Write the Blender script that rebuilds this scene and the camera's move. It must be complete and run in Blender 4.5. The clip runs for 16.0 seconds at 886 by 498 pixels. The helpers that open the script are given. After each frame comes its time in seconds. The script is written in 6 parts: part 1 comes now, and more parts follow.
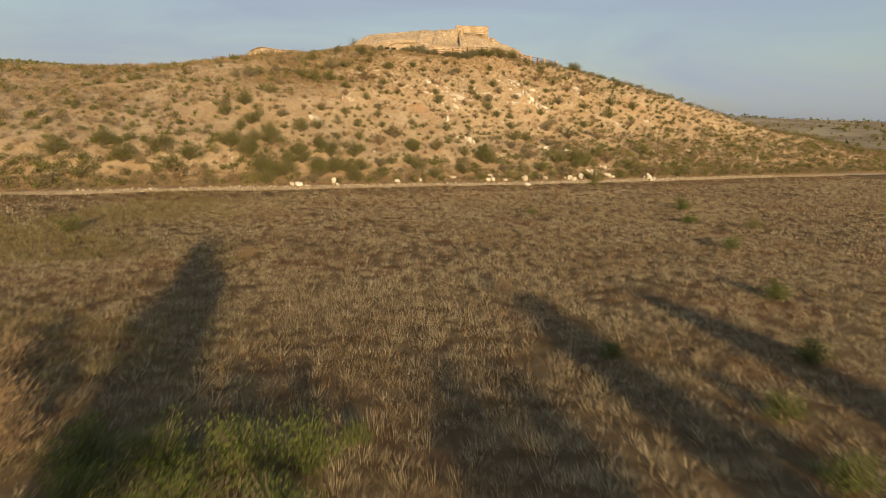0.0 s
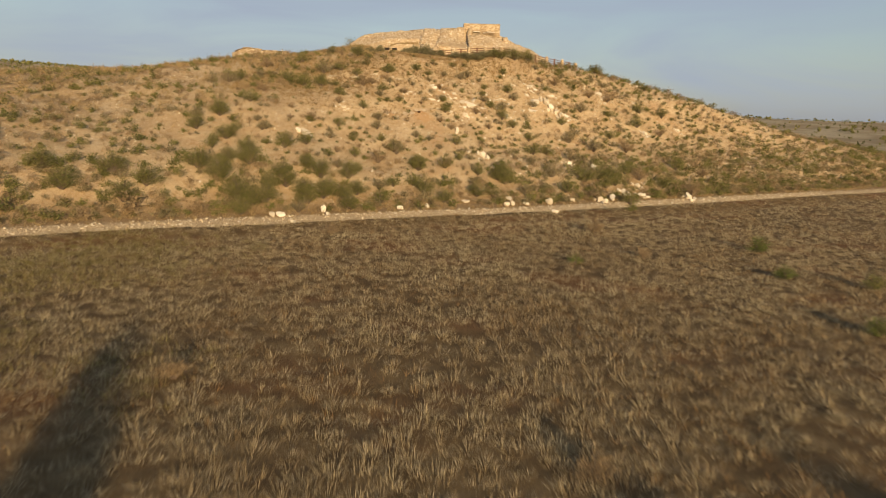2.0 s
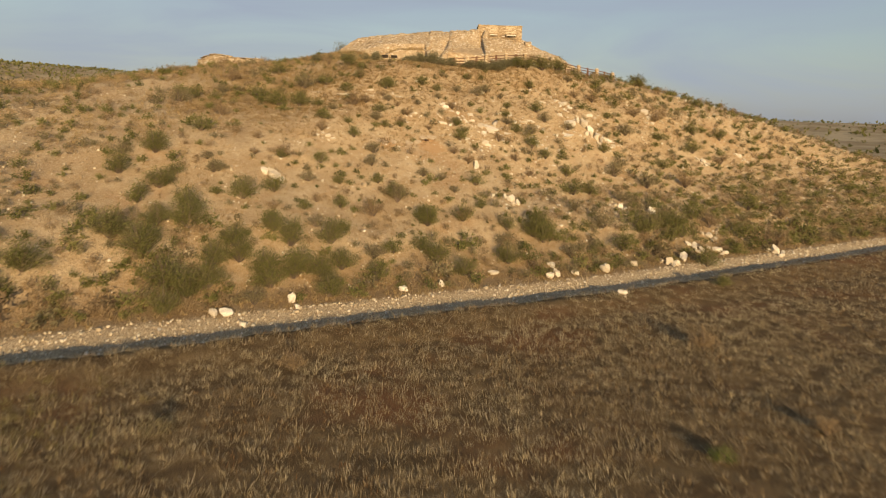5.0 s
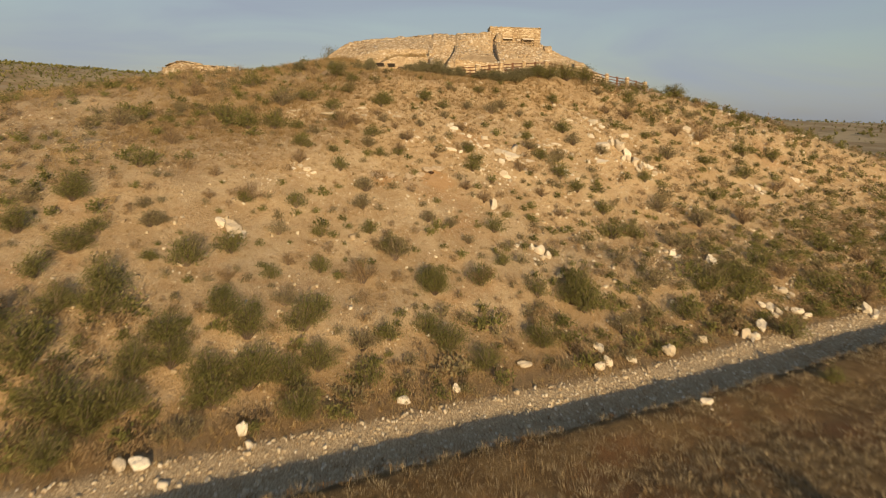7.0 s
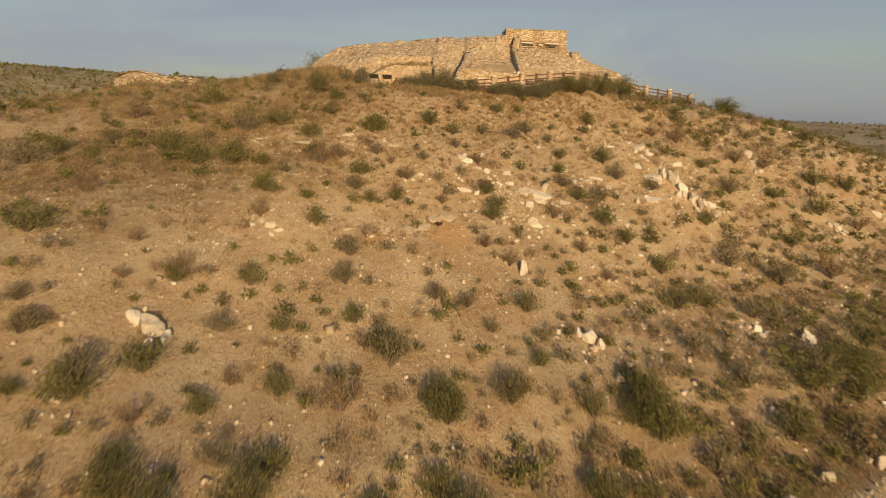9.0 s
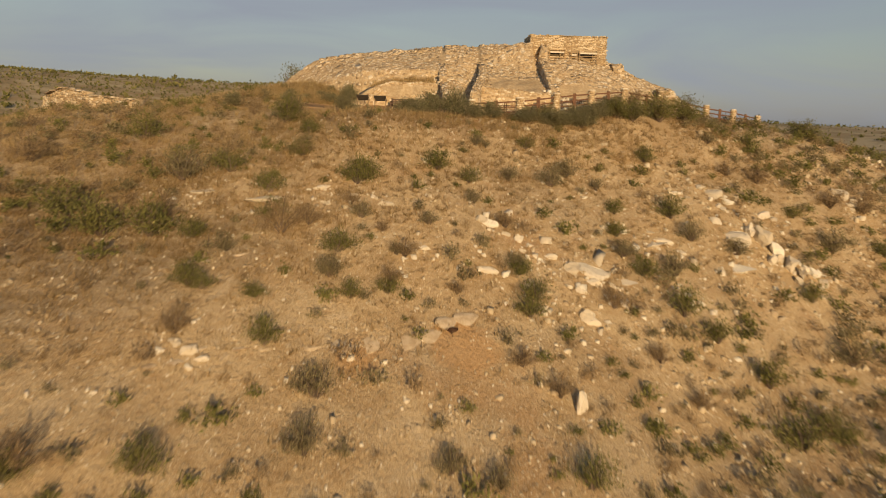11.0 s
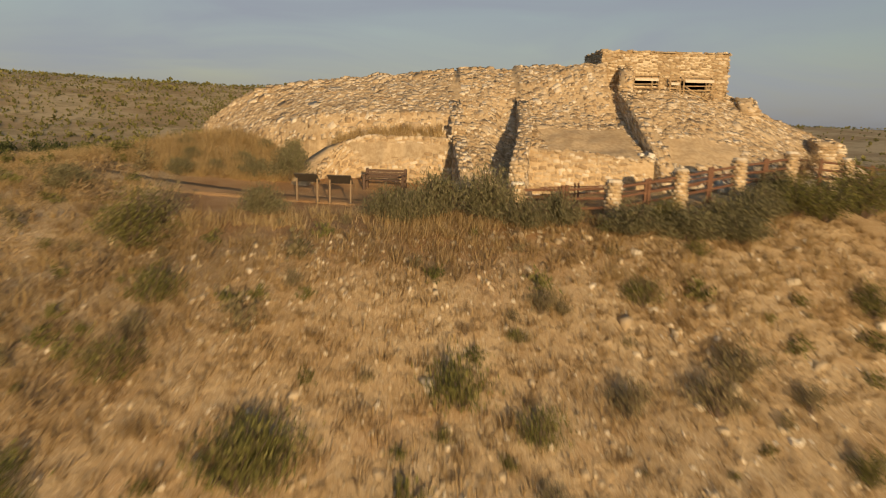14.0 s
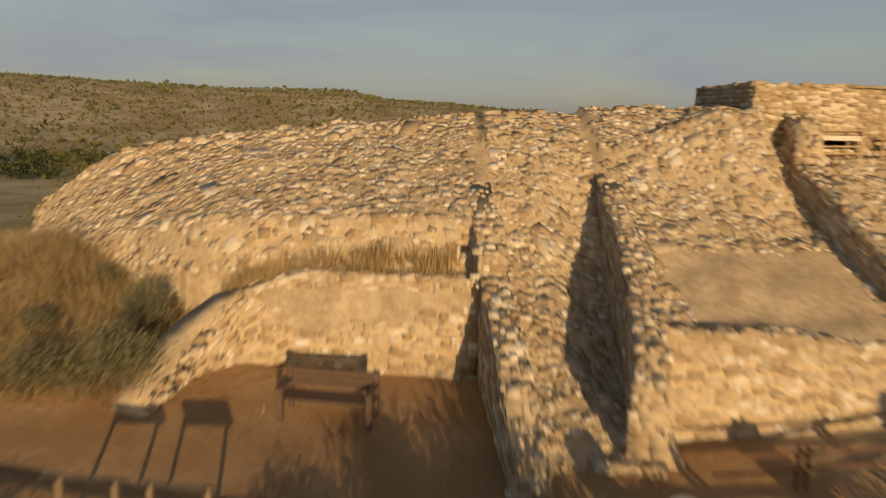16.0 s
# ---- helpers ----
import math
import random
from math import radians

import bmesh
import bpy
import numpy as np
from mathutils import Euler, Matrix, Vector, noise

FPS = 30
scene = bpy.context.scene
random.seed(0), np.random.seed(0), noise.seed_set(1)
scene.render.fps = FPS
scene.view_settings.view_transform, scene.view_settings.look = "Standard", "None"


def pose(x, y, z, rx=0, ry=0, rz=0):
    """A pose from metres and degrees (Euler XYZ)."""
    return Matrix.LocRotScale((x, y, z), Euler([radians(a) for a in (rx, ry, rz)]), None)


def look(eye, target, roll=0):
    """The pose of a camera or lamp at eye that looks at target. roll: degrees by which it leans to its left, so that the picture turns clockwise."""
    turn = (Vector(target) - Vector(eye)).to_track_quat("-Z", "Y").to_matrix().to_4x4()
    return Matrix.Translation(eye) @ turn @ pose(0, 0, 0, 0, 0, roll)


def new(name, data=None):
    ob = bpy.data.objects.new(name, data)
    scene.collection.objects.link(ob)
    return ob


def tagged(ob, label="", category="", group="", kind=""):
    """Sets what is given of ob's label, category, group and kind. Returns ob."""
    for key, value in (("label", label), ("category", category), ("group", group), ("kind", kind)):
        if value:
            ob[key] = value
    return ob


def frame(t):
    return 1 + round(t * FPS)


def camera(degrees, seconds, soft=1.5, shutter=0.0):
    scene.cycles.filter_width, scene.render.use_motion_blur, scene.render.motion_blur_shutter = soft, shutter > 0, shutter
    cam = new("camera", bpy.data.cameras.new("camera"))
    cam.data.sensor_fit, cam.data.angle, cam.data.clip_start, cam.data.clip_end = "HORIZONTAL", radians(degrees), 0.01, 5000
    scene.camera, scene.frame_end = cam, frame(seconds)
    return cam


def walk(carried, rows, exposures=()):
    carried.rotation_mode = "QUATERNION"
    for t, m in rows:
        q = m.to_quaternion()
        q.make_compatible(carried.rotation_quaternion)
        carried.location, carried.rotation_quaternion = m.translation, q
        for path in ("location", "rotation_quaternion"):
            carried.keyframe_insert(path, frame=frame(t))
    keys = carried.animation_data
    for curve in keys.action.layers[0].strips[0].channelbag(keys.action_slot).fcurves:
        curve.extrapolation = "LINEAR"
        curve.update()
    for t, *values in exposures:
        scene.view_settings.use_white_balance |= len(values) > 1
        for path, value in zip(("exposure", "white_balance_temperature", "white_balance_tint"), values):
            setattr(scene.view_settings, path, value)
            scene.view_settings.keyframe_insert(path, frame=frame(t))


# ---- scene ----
cam = camera(64.0, 16.0, soft=1.0, shutter=0.7)
METRES, EYE, TILT, LEAN, TURN = 105.0, 6.6, -10.2, -1.8, 0.0
ROWS = [
    (0.0, 0.0, 0.0, 0.0, 0.0, 0.0, -0.0),
    (0.5, -0.0025, 0.0271, 0.0074, -0.02, 0.0, -0.0),
    (1.0, -0.0051, 0.0559, 0.0158, -0.05, 0.01, 0.0),
    (1.5, -0.0077, 0.0848, 0.0242, -0.06, 0.01, 0.01),
    (2.0, -0.0102, 0.1136, 0.0328, -0.07, -0.0, 0.02),
    (2.5, -0.0126, 0.1423, 0.0416, -0.09, -0.0, 0.04),
    (3.0, -0.0149, 0.1712, 0.0508, -0.1, -0.01, 0.04),
    (3.5, -0.0171, 0.1999, 0.0601, -0.12, -0.01, 0.03),
    (4.0, -0.0192, 0.2287, 0.0698, -0.14, -0.01, 0.03),
    (6.5, -0.0284, 0.3734, 0.1206, -0.3, -0.16, 0.08),
    (7.0, -0.0299, 0.4026, 0.1303, -0.32, -0.18, 0.12),
    (7.5, -0.0315, 0.4317, 0.1399, -0.35, -0.17, 0.13),
    (8.0, -0.0327, 0.4609, 0.1494, -0.35, -0.19, 0.14),
    (8.5, -0.0338, 0.49, 0.1585, -0.35, -0.16, 0.15),
    (9.0, -0.0351, 0.5189, 0.1678, -0.35, -0.14, 0.19),
    (11.5, -0.04, 0.6657, 0.2167, -0.25, -0.0, 0.22),
    (12.0, -0.0408, 0.696, 0.2269, -0.26, -0.01, 0.22),
    (12.5, -0.0414, 0.7267, 0.237, -0.25, 0.02, 0.26),
    (13.0, -0.042, 0.7573, 0.2474, -0.23, -0.01, 0.27),
    (13.5, -0.0426, 0.7886, 0.2577, -0.19, 0.02, 0.3),
    (14.0, -0.043, 0.8202, 0.2682, -0.19, 0.04, 0.32),
    (14.5, -0.0434, 0.8521, 0.279, -0.17, 0.03, 0.34),
    (15.0, -0.0438, 0.8843, 0.2899, -0.16, -0.01, 0.37),
    (15.5, -0.0443, 0.9164, 0.3005, -0.16, 0.02, 0.39),
    (16.0, -0.0449, 0.9488, 0.3111, -0.13, 0.12, 0.39),
]
walk(cam, [(t, pose(0, 0, EYE, TILT, LEAN, TURN) @ pose(METRES * x, METRES * y, METRES * z, 90 + pitch, roll, yaw)) for t, x, y, z, yaw, pitch, roll in ROWS], exposures=[(0.0, 0.2, 6950, 10), (3.5, 0.2, 7000, 10), (7.0, 0.02, 7150, 10), (9.0, -0.12, 7350, 12), (12.5, -0.19, 7550, 12), (14.5, -0.17, 7600, 12), (16.0, -0.26, 7600, 12)])

# ---- daylight: a low evening sun behind the flight, a hazy blue sky ----
SUN_UP, SUN_AZ = radians(9.2), radians(167.0)
world = bpy.data.worlds.new("evening_sky")
scene.world = world
world.use_nodes = True
wn, wl = world.node_tree.nodes, world.node_tree.links
sky = wn.new("ShaderNodeTexSky")
sky.sky_type, sky.sun_disc = "NISHITA", False
sky.sun_elevation, sky.sun_rotation = SUN_UP, SUN_AZ
sky.air_density, sky.dust_density, sky.ozone_density = 1.0, 1.5, 1.5
wn["Background"].inputs["Strength"].default_value = 0.128
# a thin veil of high haze, streaked by the wind
tc = wn.new("ShaderNodeTexCoord")
stretch = wn.new("ShaderNodeMapping")
stretch.inputs["Scale"].default_value = (1.0, 1.0, 5.0)
wl.new(tc.outputs["Generated"], stretch.inputs[0])
veil = wn.new("ShaderNodeTexNoise")
veil.inputs["Scale"].default_value, veil.inputs["Detail"].default_value, veil.inputs["Distortion"].default_value = 2.2, 5.0, 0.8
wl.new(stretch.outputs[0], veil.inputs["Vector"])
share = wn.new("ShaderNodeMapRange")
share.inputs["From Min"].default_value, share.inputs["From Max"].default_value = 0.35, 0.7
share.inputs["To Min"].default_value, share.inputs["To Max"].default_value = 0.42, 0.95
wl.new(veil.outputs["Fac"], share.inputs[0])
haze = wn.new("ShaderNodeMix")
haze.data_type = "RGBA"
haze.inputs[7].default_value = (2.35, 2.80, 3.75, 1.0)
# the haze lies thick along the horizon and thins out overhead
split = wn.new("ShaderNodeSeparateXYZ")
wl.new(tc.outputs["Generated"], split.inputs[0])
thin = wn.new("ShaderNodeMapRange")
thin.inputs["From Min"].default_value, thin.inputs["From Max"].default_value = 0.12, 0.6
thin.inputs["To Min"].default_value, thin.inputs["To Max"].default_value = 1.0, 0.3
wl.new(split.outputs[2], thin.inputs[0])
amount = wn.new("ShaderNodeMath")
amount.operation = "MULTIPLY"
wl.new(share.outputs[0], amount.inputs[0])
wl.new(thin.outputs[0], amount.inputs[1])
wl.new(amount.outputs[0], haze.inputs[0])
wl.new(sky.outputs["Color"], haze.inputs[6])
wl.new(haze.outputs[2], wn["Background"].inputs["Color"])
sun_lamp = bpy.data.lights.new("sun", "SUN")
sun_lamp.energy, sun_lamp.angle, sun_lamp.color = 5.0, radians(0.55), (1.0, 0.75, 0.46)
sun = new("sun", sun_lamp)
toward_sun = Vector((math.sin(SUN_AZ) * math.cos(SUN_UP), math.cos(SUN_AZ) * math.cos(SUN_UP), math.sin(SUN_UP)))
sun.matrix_world = look(toward_sun * 200, (0, 0, 0))

# ---- materials ----
def col(r, g, b):
    return (r, g, b, 1.0)


class Nodes:
    """A small helper to wire a node material."""

    def __init__(self, name, rough=0.9, spec=0.2):
        self.m = bpy.data.materials.new(name)
        self.m.use_nodes = True
        self.n, self.l = self.m.node_tree.nodes, self.m.node_tree.links
        self.b = self.n["Principled BSDF"]
        self.b.inputs["Roughness"].default_value = rough
        self.b.inputs["Specular IOR Level"].default_value = spec
        self.pos = self.n.new("ShaderNodeNewGeometry").outputs["Position"]

    def put(self, socket, value):
        if hasattr(value, "is_linked"):
            self.l.new(value, socket)
        else:
            socket.default_value = value

    def noise(self, scale, detail=4.0, rough=0.55, vec=None, distort=0.0):
        t = self.n.new("ShaderNodeTexNoise")
        t.inputs["Scale"].default_value, t.inputs["Detail"].default_value = scale, detail
        t.inputs["Roughness"].default_value, t.inputs["Distortion"].default_value = rough, distort
        self.l.new(vec or self.pos, t.inputs["Vector"])
        return t.outputs["Fac"]

    def cells(self, scale, out="Distance", vec=None):
        t = self.n.new("ShaderNodeTexVoronoi")
        t.inputs["Scale"].default_value = scale
        self.l.new(vec or self.pos, t.inputs["Vector"])
        return t.outputs[out]

    def ramp(self, fac, lo, hi, a=0.0, b=1.0):
        t = self.n.new("ShaderNodeMapRange")
        t.interpolation_type = "SMOOTHSTEP"
        for i, v in zip((0, 1, 2, 3, 4), (fac, lo, hi, a, b)):
            self.put(t.inputs[i], v)
        return t.outputs[0]

    def math(self, op, a, b=0.0):
        t = self.n.new("ShaderNodeMath")
        t.operation = op
        self.put(t.inputs[0], a), self.put(t.inputs[1], b)
        return t.outputs[0]

    def mix(self, fac, a, b):
        t = self.n.new("ShaderNodeMix")
        t.data_type = "RGBA"
        self.put(t.inputs[0], fac), self.put(t.inputs[6], a), self.put(t.inputs[7], b)
        return t.outputs[2]

    def random(self):
        return self.n.new("ShaderNodeObjectInfo").outputs["Random"]

    def island(self):
        return self.n.new("ShaderNodeNewGeometry").outputs["Random Per Island"]

    def attr(self, name):
        t = self.n.new("ShaderNodeAttribute")
        t.attribute_name = name
        return t.outputs["Fac"]

    def finish(self, colour, height=None, strength=0.4, distance=0.05):
        self.put(self.b.inputs["Base Color"], colour)
        if height is not None:
            t = self.n.new("ShaderNodeBump")
            t.inputs["Strength"].default_value, t.inputs["Distance"].default_value = strength, distance
            self.l.new(height, t.inputs["Height"])
            self.l.new(t.outputs["Normal"], self.b.inputs["Normal"])
        return self.m


def ground_material():
    k = Nodes("earth", 0.95, 0.1)
    s = k.attr("tint")
    broad, mid, fine = k.noise(0.12, 4), k.noise(0.8, 5), k.noise(9.0, 6, 0.7)
    s_rag = k.math("ADD", s, k.math("MULTIPLY", k.math("SUBTRACT", mid, 0.5), 1.6))
    # field soil with dead litter
    soil = k.mix(k.ramp(mid, 0.35, 0.7), col(0.14, 0.092, 0.044), col(0.235, 0.16, 0.078))
    soil = k.mix(k.ramp(broad, 0.5, 0.72), soil, col(0.22, 0.11, 0.05))
    soil = k.mix(k.ramp(fine, 0.54, 0.75, 0, 0.6), soil, col(0.28, 0.205, 0.125))
    # hillside: tan earth, pale lime scree, rusty seams, gravel
    hill = k.mix(k.ramp(k.noise(0.35, 5), 0.38, 0.66), col(0.43, 0.305, 0.166), col(0.53, 0.405, 0.245))
    hill = k.mix(k.ramp(k.noise(0.22, 5, 0.6, None, 0.6), 0.56, 0.70, 0, 0.5), hill, col(0.44, 0.27, 0.135))
    hill = k.mix(k.ramp(k.noise(0.9, 6, 0.65), 0.56, 0.72, 0, 0.6), hill, col(0.58, 0.475, 0.33))
    grit = k.cells(7.0, "Distance")
    speck = k.noise(34.0, 5, 0.75)
    hill = k.mix(k.ramp(speck, 0.53, 0.66, 0, 0.8), hill, col(0.66, 0.57, 0.42))
    hill = k.mix(k.ramp(speck, 0.45, 0.31, 0, 0.8), hill, col(0.17, 0.11, 0.06))
    hill = k.mix(k.ramp(k.noise(2.6, 6, 0.7), 0.54, 0.70, 0, 0.4), hill, col(0.27, 0.19, 0.09))
    hill = k.mix(k.ramp(fine, 0.35, 0.2, 0, 0.5), hill, col(0.19, 0.12, 0.065))
    # dead litter lies in patches; pale chips show between
    hill = k.mix(k.ramp(k.noise(1.5, 6, 0.75, None, 0.4), 0.52, 0.66, 0, 0.45), hill, col(0.34, 0.215, 0.105))
    hill = k.mix(k.ramp(k.noise(17.0, 3, 0.6), 0.58, 0.66, 0, 0.75), hill, col(0.62, 0.52, 0.375))
    clod = k.noise(5.5, 6, 0.8)
    hill = k.mix(k.ramp(clod, 0.45, 0.33, 0, 0.7), hill, col(0.22, 0.14, 0.07))
    hill = k.mix(k.ramp(clod, 0.56, 0.68, 0, 0.7), hill, col(0.62, 0.52, 0.38))
    # trodden orange earth on the hilltop before the ruin
    away = k.n.new("ShaderNodeVectorMath")
    away.operation = "DISTANCE"
    k.l.new(k.pos, away.inputs[0])
    away.inputs[1].default_value = (-6.5, 111.9, 16.4)
    bare = k.mix(k.ramp(mid, 0.35, 0.65), col(0.39, 0.228, 0.11), col(0.47, 0.305, 0.162))
    bare = k.mix(k.ramp(speck, 0.58, 0.74, 0, 0.5), bare, col(0.54, 0.41, 0.26))
    hill = k.mix(k.ramp(k.math("ADD", away.outputs["Value"], k.math("MULTIPLY", mid, 3.0)), 9.6, 6.8), hill, bare)
    road = k.mix(k.ramp(k.noise(14.0, 4, 0.7), 0.38, 0.62), col(0.31, 0.225, 0.13), col(0.56, 0.455, 0.305))
    road = k.mix(k.ramp(mid, 0.58, 0.75, 0, 0.5), road, col(0.25, 0.17, 0.10))
    # raw orange clay where the bank has slipped
    for spot, reach in (((-3.3, 93.0, 8.5), 1.5), ((-6.9, 91.5, 8.2), 0.95)):
        off = k.n.new("ShaderNodeVectorMath")
        off.operation = "DISTANCE"
        k.l.new(k.pos, off.inputs[0])
        off.inputs[1].default_value = spot
        edge = k.math("ADD", off.outputs["Value"], k.math("MULTIPLY", k.noise(1.8, 5), 1.2))
        hill = k.mix(k.ramp(edge, reach + 0.65, reach + 0.05, 0, 0.6), hill, col(0.49, 0.295, 0.14))
    c = k.mix(k.ramp(s_rag, 0.2, 0.9), road, k.mix(k.ramp(s_rag, 7.0, 2.0, 0.0, 0.6), hill, col(0.24, 0.155, 0.075)))
    c = k.mix(k.ramp(s_rag, -3.8, -3.2), soil, c)
    # the valley floor and far hills under scrub
    sep = k.n.new("ShaderNodeSeparateXYZ")
    k.l.new(k.pos, sep.inputs[0])
    far = k.mix(k.ramp(k.noise(0.02, 5), 0.4, 0.62), col(0.36, 0.265, 0.15), col(0.50, 0.40, 0.25))
    far = k.mix(k.ramp(k.noise(0.05, 6, 0.75), 0.50, 0.62, 0, 0.5), far, col(0.19, 0.16, 0.075))
    far = k.mix(k.ramp(k.noise(0.012, 3), 0.62, 0.7, 0, 0.5), far, col(0.42, 0.36, 0.27))
    c = k.mix(k.ramp(sep.outputs[1], 150, 210), c, far)
    h = k.math("ADD", k.math("MULTIPLY", fine, 0.6), k.math("MULTIPLY", k.math("SUBTRACT", 0.6, grit), 0.5))
    h = k.math("ADD", h, k.math("MULTIPLY", clod, 1.0))
    return k.finish(c, h, 0.8, 0.10)


def plant_material(name, dark, light, accent, rough=0.75):
    """Leaves and blades: the tint attribute sets a plant apart, islands set leaves apart."""
    k = Nodes(name, rough, 0.15)
    c = k.mix(k.attr("tint"), dark, light)
    c = k.mix(k.ramp(k.island(), 0.55, 1.0, 0.0, 0.8), c, accent)
    m = k.finish(c)
    thin = k.n.new("ShaderNodeBsdfTranslucent")
    k.put(thin.inputs["Color"], c)
    both = k.n.new("ShaderNodeMixShader")
    both.inputs[0].default_value = 0.3
    k.l.new(k.b.outputs[0], both.inputs[1])
    k.l.new(thin.outputs[0], both.inputs[2])
    k.l.new(both.outputs[0], k.n["Material Output"].inputs["Surface"])
    return m


def stone_material(name, a, b, c, pitted=0.5):
    k = Nodes(name, 0.92, 0.15)
    r = k.island()
    r2 = k.random()
    mixd = k.math("FRACT", k.math("ADD", r, r2))
    co = k.mix(k.ramp(mixd, 0.1, 0.6), a, b)
    co = k.mix(k.ramp(mixd, 0.72, 0.95), co, c)
    n = k.noise(11.0, 6, 0.65)
    co = k.mix(k.ramp(n, 0.5, 0.78, 0, 0.4), co, col(a[0] * 0.6, a[1] * 0.56, a[2] * 0.5))
    co = k.mix(k.ramp(k.noise(2.2, 4), 0.55, 0.8, 0, 0.35), co, col(0.62, 0.55, 0.43))
    return k.finish(co, k.noise(22.0, 6, 0.7), pitted, 0.03)


def wood_material(name, a, b, rough=0.7):
    k = Nodes(name, rough, 0.3)
    mp = k.n.new("ShaderNodeMapping")
    k.l.new(k.pos, mp.inputs[0])
    mp.inputs["Scale"].default_value = (3, 14, 14)
    n = k.noise(3.0, 5, 0.6, mp.outputs[0], 0.6)
    return k.finish(k.mix(k.ramp(n, 0.3, 0.7), a, b), n, 0.3, 0.01)


def plain_material(name, a, b, rough=0.85, scale=6.0, spec=0.2, bump=0.2):
    k = Nodes(name, rough, spec)
    n = k.noise(scale, 6, 0.65)
    m = k.noise(scale * 0.12, 4)
    co = k.mix(k.ramp(n, 0.35, 0.65), a, b)
    co = k.mix(k.ramp(m, 0.5, 0.75, 0, 0.4), co, col(a[0] * 0.6, a[1] * 0.55, a[2] * 0.5))
    return k.finish(co, n, bump, 0.02)


M_STONE = stone_material("ruin_stone", col(0.36, 0.265, 0.16), col(0.53, 0.425, 0.29), col(0.68, 0.60, 0.47), 0.8)
M_TOWER = stone_material("tower_stone", col(0.33, 0.245, 0.15), col(0.48, 0.375, 0.24), col(0.60, 0.51, 0.375))
M_THATCH = plant_material("brown_thatch", col(0.24, 0.16, 0.075), col(0.43, 0.31, 0.16), col(0.53, 0.41, 0.24))
M_MORTAR = plain_material("mortar_rubble", col(0.42, 0.31, 0.185), col(0.54, 0.425, 0.275), 0.95, 7.0, 0.1, 0.6)
M_LIME = stone_material("limestone", col(0.52, 0.45, 0.34), col(0.66, 0.595, 0.48), col(0.74, 0.695, 0.585), 0.9)
M_PEBBLE = stone_material("scree", col(0.42, 0.33, 0.215), col(0.55, 0.46, 0.32), col(0.68, 0.61, 0.48))
M_FIELDGRASS = plant_material("bunch_grass", col(0.27, 0.18, 0.085), col(0.50, 0.41, 0.245), col(0.60, 0.51, 0.345))
M_RUST = plant_material("rusty_weed", col(0.18, 0.095, 0.04), col(0.34, 0.20, 0.085), col(0.38, 0.26, 0.13))
M_STRAW = plant_material("straw_grass", col(0.30, 0.205, 0.092), col(0.50, 0.375, 0.19), col(0.58, 0.46, 0.28))
M_CREOSOTE = plant_material("olive_leaves", col(0.094, 0.096, 0.032), col(0.205, 0.20, 0.068), col(0.30, 0.27, 0.105))
M_SAGE = plant_material("grey_leaves", col(0.145, 0.122, 0.064), col(0.27, 0.23, 0.125), col(0.36, 0.30, 0.18))
M_SAGEBRUSH = plant_material("sagebrush_leaves", col(0.118, 0.112, 0.058), col(0.235, 0.22, 0.12), col(0.32, 0.29, 0.175))
M_DRYBUSH = plant_material("dry_twigs", col(0.21, 0.145, 0.078), col(0.345, 0.25, 0.14), col(0.42, 0.325, 0.20))
M_GREEN = plant_material("fresh_leaves", col(0.075, 0.10, 0.022), col(0.145, 0.175, 0.045), col(0.22, 0.23, 0.075))
M_RIVER = plant_material("riverside_leaves", col(0.03, 0.04, 0.016), col(0.075, 0.09, 0.032), col(0.11, 0.12, 0.05))
M_BARK = wood_material("grey_bark", col(0.10, 0.07, 0.05), col(0.2, 0.155, 0.12), 0.9)
M_RAIL = wood_material("brown_rail", col(0.125, 0.062, 0.037), col(0.21, 0.11, 0.066), 0.7)
M_BENCH = wood_material("bench_wood", col(0.075, 0.047, 0.033), col(0.14, 0.09, 0.062), 0.65)
M_YELLOWGRASS = plant_material("yellow_grass", col(0.15, 0.115, 0.045), col(0.29, 0.245, 0.095), col(0.37, 0.30, 0.14))
# blue-grey base colour stands in for the haze over far mountains
M_FARHAZE = plain_material("far_haze", col(0.25, 0.29, 0.36), col(0.29, 0.33, 0.40), 0.95, 0.01, 0.0, 0.0)
M_POLE = wood_material("pale_pole", col(0.32, 0.225, 0.125), col(0.46, 0.345, 0.21), 0.8)
M_BOARD = plain_material("white_board", col(0.52, 0.46, 0.37), col(0.64, 0.58, 0.48), 0.6, 9.0)
M_SIGN = plain_material("dark_metal", col(0.055, 0.05, 0.045), col(0.085, 0.075, 0.065), 0.5, 12.0, 0.4)
M_LEG = wood_material("sign_leg", col(0.20, 0.145, 0.09), col(0.30, 0.225, 0.145), 0.7)
M_PANEL = plain_material("sign_face", col(0.25, 0.225, 0.165), col(0.33, 0.30, 0.225), 0.4, 8.0, 0.4, 0.02)

# ---- the lie of the land: s runs up the hillside from the track, u along it ----
ROAD_O, ROAD_D, ROAD_N = (-13.0, 65.4), (0.839, 0.545), (-0.545, 0.839)


FAR_AZ = (-90, -45, -32, -28, -24, -16, -12, -7.2, -5, 0.5, 6, 13, 20, 32, 60)
FAR_Z = (62, 64, 66, 63, 58.5, 57, 60, 59.5, 51, 45, 40, 29, 27, 25, 20)


